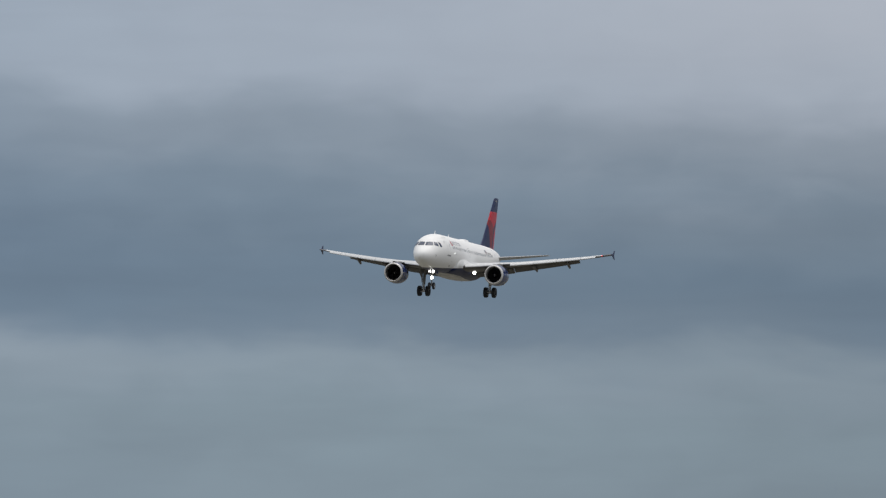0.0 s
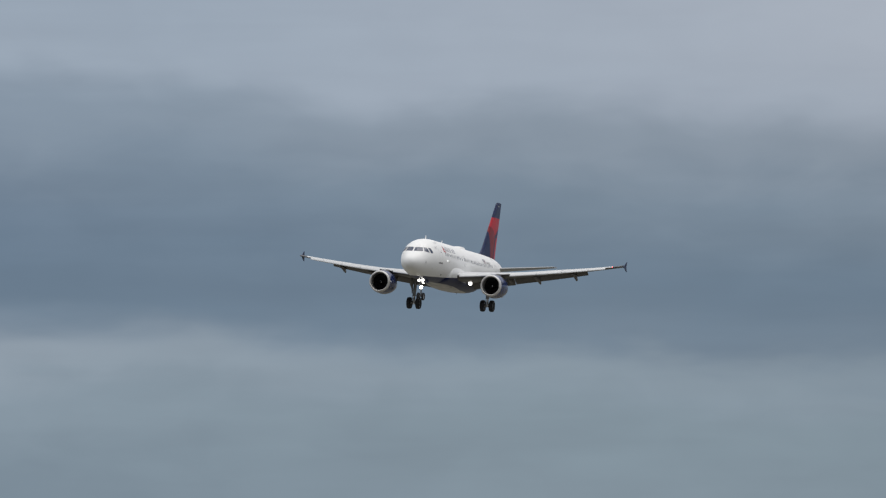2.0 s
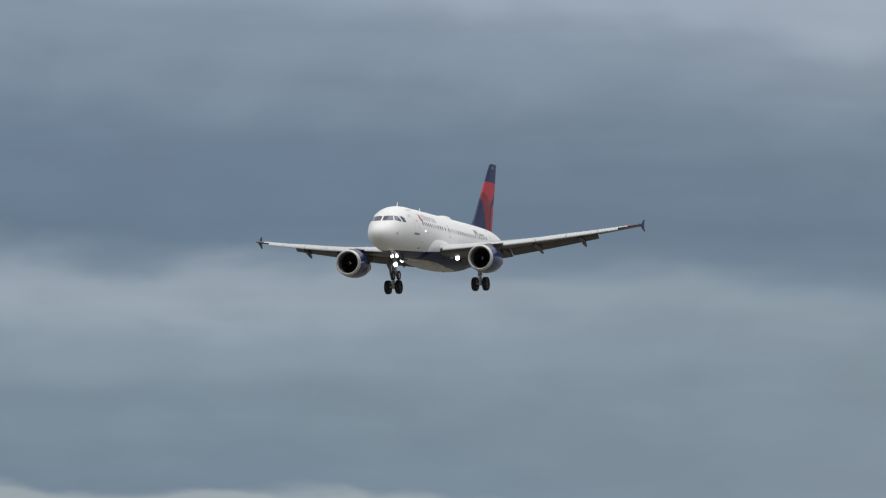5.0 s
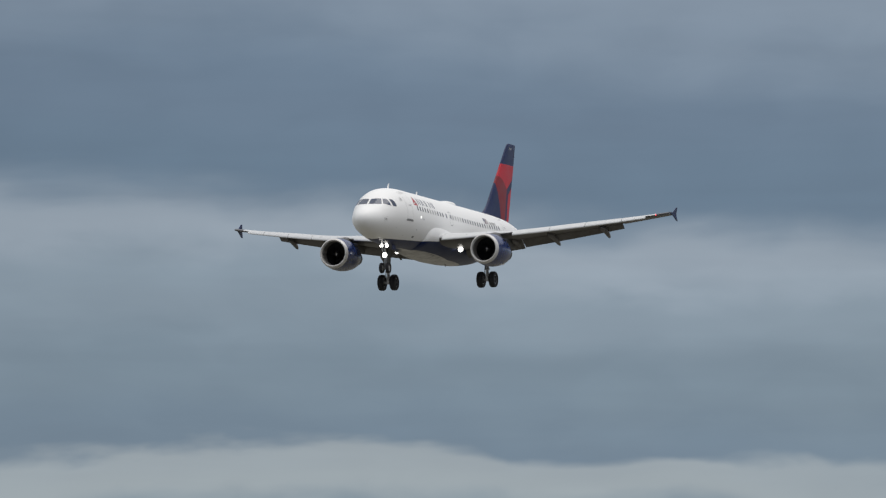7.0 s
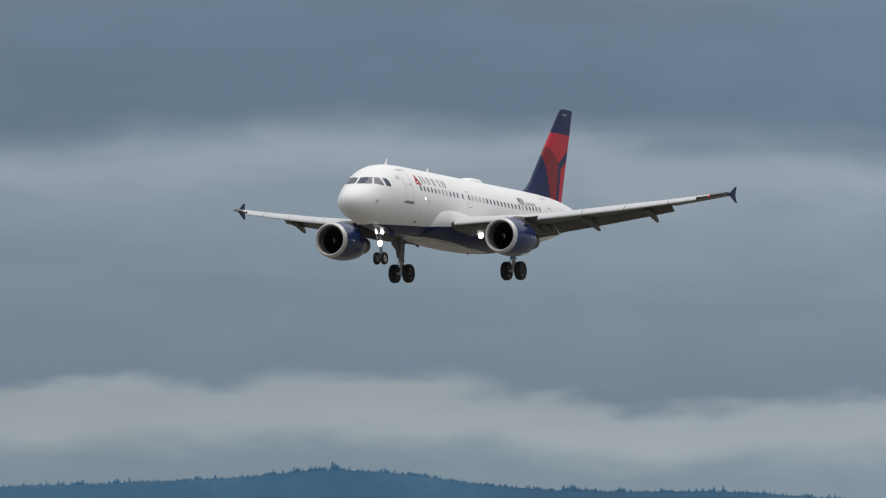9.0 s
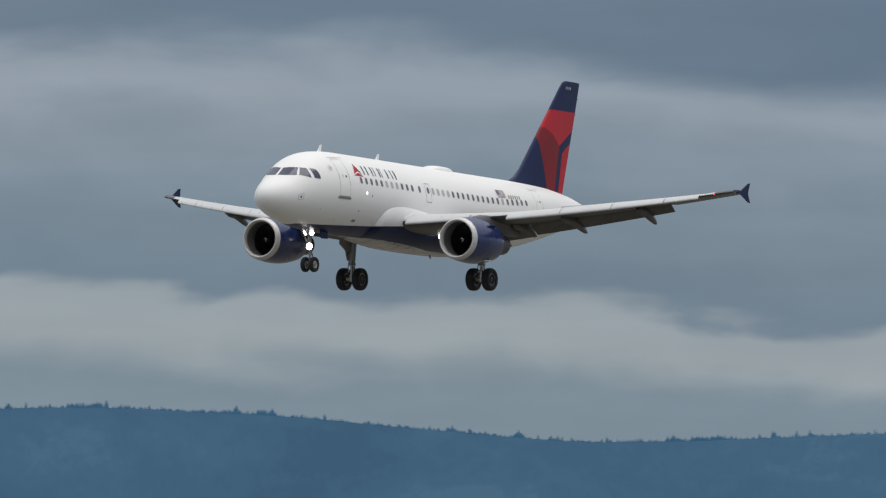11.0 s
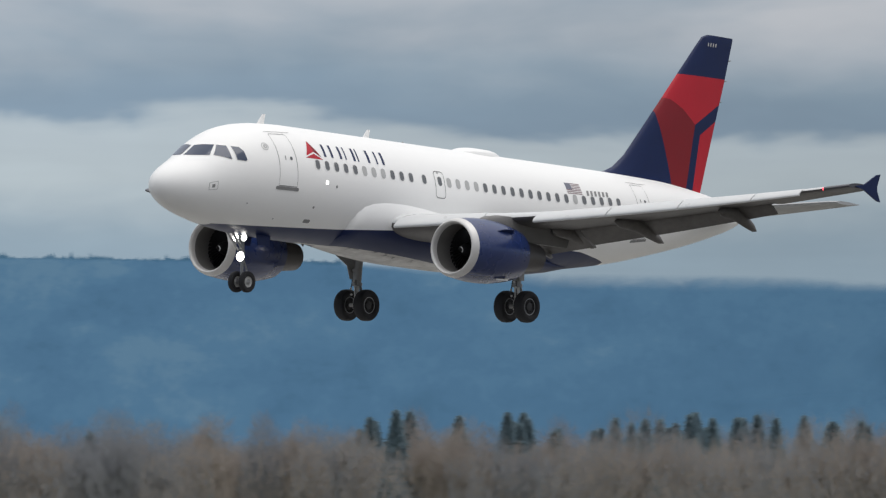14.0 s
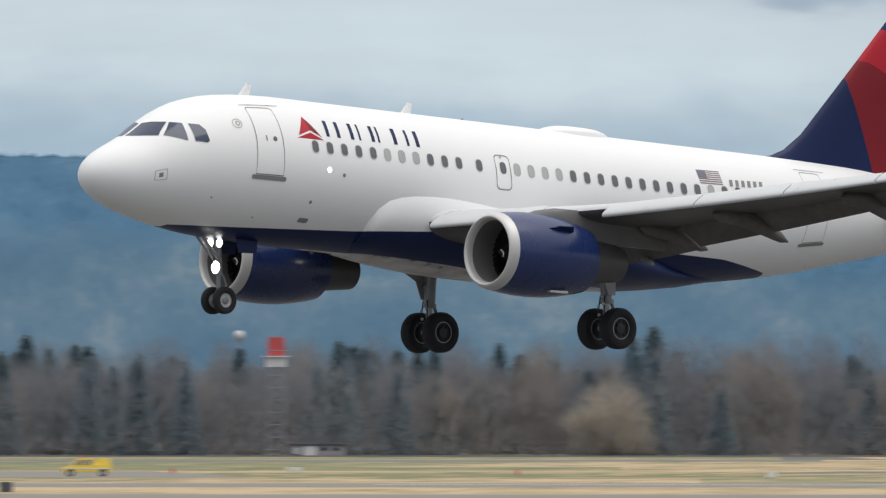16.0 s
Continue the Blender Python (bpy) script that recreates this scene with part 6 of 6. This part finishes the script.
def low_shed():
    t = thing("low_shed", 48.88, 1868, "low flat-roofed shed with a bright white door", "shed")
    boxed("wall", (-4.2, 4.2, 0, 5, 0, 1.7), M["shed_wall"], t, "grey wall")
    boxed("roof", (-4.5, 4.5, -0.3, 5.3, 1.7, 1.9), M["dark_wall"], t, "dark flat roof")
    boxed("door", (-2.4, -0.4, -0.08, 0, 0.05, 1.6), M["chalk"], t, "bright white door")
    for x in (0.4, 2.3):
        boxed("window", (x, x + 0.9, -0.06, 0, 0.8, 1.35), M["pane"], t, "dark window")
    boxed("vent", (-4.1, -3.1, -0.4, 0, 0.3, 1.3), M["pale"], t, "pale equipment box")


def tower():
    t = thing("radar_tower", 49.09, 1878, "steel lattice tower with red and white cabin on top", "tower")
    for x in (-1.3, 1.3):
        for y in (-1.3, 1.3):
            pole("leg", x, y, 0, 14.8, 0.13, M["steel"], t, "steel leg", 0.1, 8)
    for k in range(7):
        z = 1 + k * 2.0
        for y in (-1.3, 1.3):
            bm = bmesh.new()
            tube(bm, (-1.3, y, z), (1.3, y, z + 2.0 if k < 6 else z + 1.6), 0.06, None, 6)
            tube(bm, (1.3, y, z), (-1.3, y, z + 2.0 if k < 6 else z + 1.6), 0.06, None, 6)
            part("cross_brace", bm, M["steel"], t)
        bm = bmesh.new()
        box(bm, -1.4, 1.4, -1.4, 1.4, z - 0.08, z + 0.08)
        part("landing", bm, M["steel"], t)
    boxed("cabin", (-1.7, 1.7, -1.7, 1.7, 14.3, 15.9), M["chalk"], t, "white lower cabin")
    boxed("platform", (-2.2, 2.2, -2.2, 2.2, 15.9, 16.1), M["chalk"], t, "white platform")
    for x in (-2.1, 2.1):
        boxed("railing", (x - 0.03, x + 0.03, -2.1, 2.1, 16.95, 17.05), M["steel"], t, "", 0)
    for y in (-2.1, 2.1):
        boxed("railing", (-2.1, 2.1, y - 0.03, y + 0.03, 16.95, 17.05), M["steel"], t, "", 0)
    boxed("beacon_housing", (-1.3, 1.3, -1.3, 1.3, 16.1, 19.1), M["marker_red"], t, "red housing", 0.1)
    pole("finial", 0, 0, 19.1, 20.0, 0.05, M["steel"], t)


def water_tank():
    t = thing("water_tank", 49.272, 2250, "white water tank rising above the trees", "tank")
    pole("column", 0, 0, 0, 21.3, 0.22, M["steel"], t, "grey column")
    bm = bmesh.new()
    bmesh.ops.create_uvsphere(bm, u_segments=20, v_segments=12, radius=1.05)
    bmesh.ops.translate(bm, verts=bm.verts, vec=(0, 0, 22.2))
    part("tank", bm, M["pale"], t, "rounded white tank")


def block(b, dist, w, tall, mat, label):
    t = thing("house", b, dist, label, "house", "houses behind the trees")
    boxed("wall", (-w / 2, w / 2, 0, 9, 0, tall - 1.2), M[mat], t)
    bm = bmesh.new()
    loft(bm, [[Vector((x, -0.5, tall - 1.25)), Vector((x, 4.5, tall)), Vector((x, 9.5, tall - 1.25))] for x in (-w / 2 - 0.4, w / 2 + 0.4)])
    part("roof", bm, M["shingle"], t, "grey pitched roof")
    n = max(2, int(w / 2.4))
    for k in range(n):
        x = -w / 2 + 0.7 + k * (w - 1.4) / n
        for z in (tall - 3.6, tall - 6.6):
            wd = boxed("window", (x, x + 1.0, -0.05, 0.02, z, z + 1.4), M["pane"], t, "dark window", 0)
            boxed("sill", (x - 0.08, x + 1.08, -0.12, -0.03, z - 0.1, z), M["chalk"], wd, "", 0)


def canopy():
    t = thing("canopy", 37.5, 1500, "pale sloping canopy roof on dark posts", "canopy")
    bm = bmesh.new()
    loft(bm, [[Vector((-4.7, y, 2.62)), Vector((4.6, y, 3.86)), Vector((4.6, y, 4.02)), Vector((-4.7, y, 2.78))] for y in (0, 5)])
    part("roof", bm, M["pale"], t, "pale sheet roof")
    for x, z in ((-4.4, 2.66), (0, 3.24), (4.4, 3.82)):
        for y in (0.3, 4.7):
            pole("post", x, y, 0, z, 0.1, M["dark_wall"], t)


shed()
mast(38.2, 1000, 6.4, 0.34, 6, "orange and white striped mast near the runway")
mast(39.0, 1250, 2.7, 0.22, 3, "short orange and white striped post")
white_post()
sign(44.55, 1050, 1.35, 0.62, "sign_yellow", "small yellow taxiway sign with dark marks")
sign(40.85, 1050, 1.35, 0.62, "sign_yellow", "small yellow taxiway sign with dark marks")
sign(46.65, 1045, 0.9, 0.5, "chalk", "blank white back of a small airfield sign")
sign(49.0, 1180, 1.6, 0.4, "chalk", "blank white back of a low airfield sign")
sign(50.42, 815, 0.9, 0.7, "dark_wall", "dark grey back of an airfield sign")
for b, d in ((43.8, 1150), (42.0, 1150), (45.6, 1150), (49.6, 1160), (47.9, 1120)):
    marker(b, d, "marker_red", "small red edge marker on a stem")
truck()
car(36.02, 1480, "pale", "small pale parked car beyond the field")
car(35.75, 1485, "chalk", "small white parked car beyond the field")
low_shed()
tower()
water_tank()
block(45.05, 2230, 11.5, 17.2, "tan_wall", "pale house showing above the trees")
block(45.62, 2240, 4.5, 16.4, "tan_wall", "small pale house showing above the trees")
block(40.95, 2260, 7, 13.5, "pale", "small white house showing above the trees")
canopy()


def motions():
    walk(airliner, AIRCRAFT_ROWS)


motions()
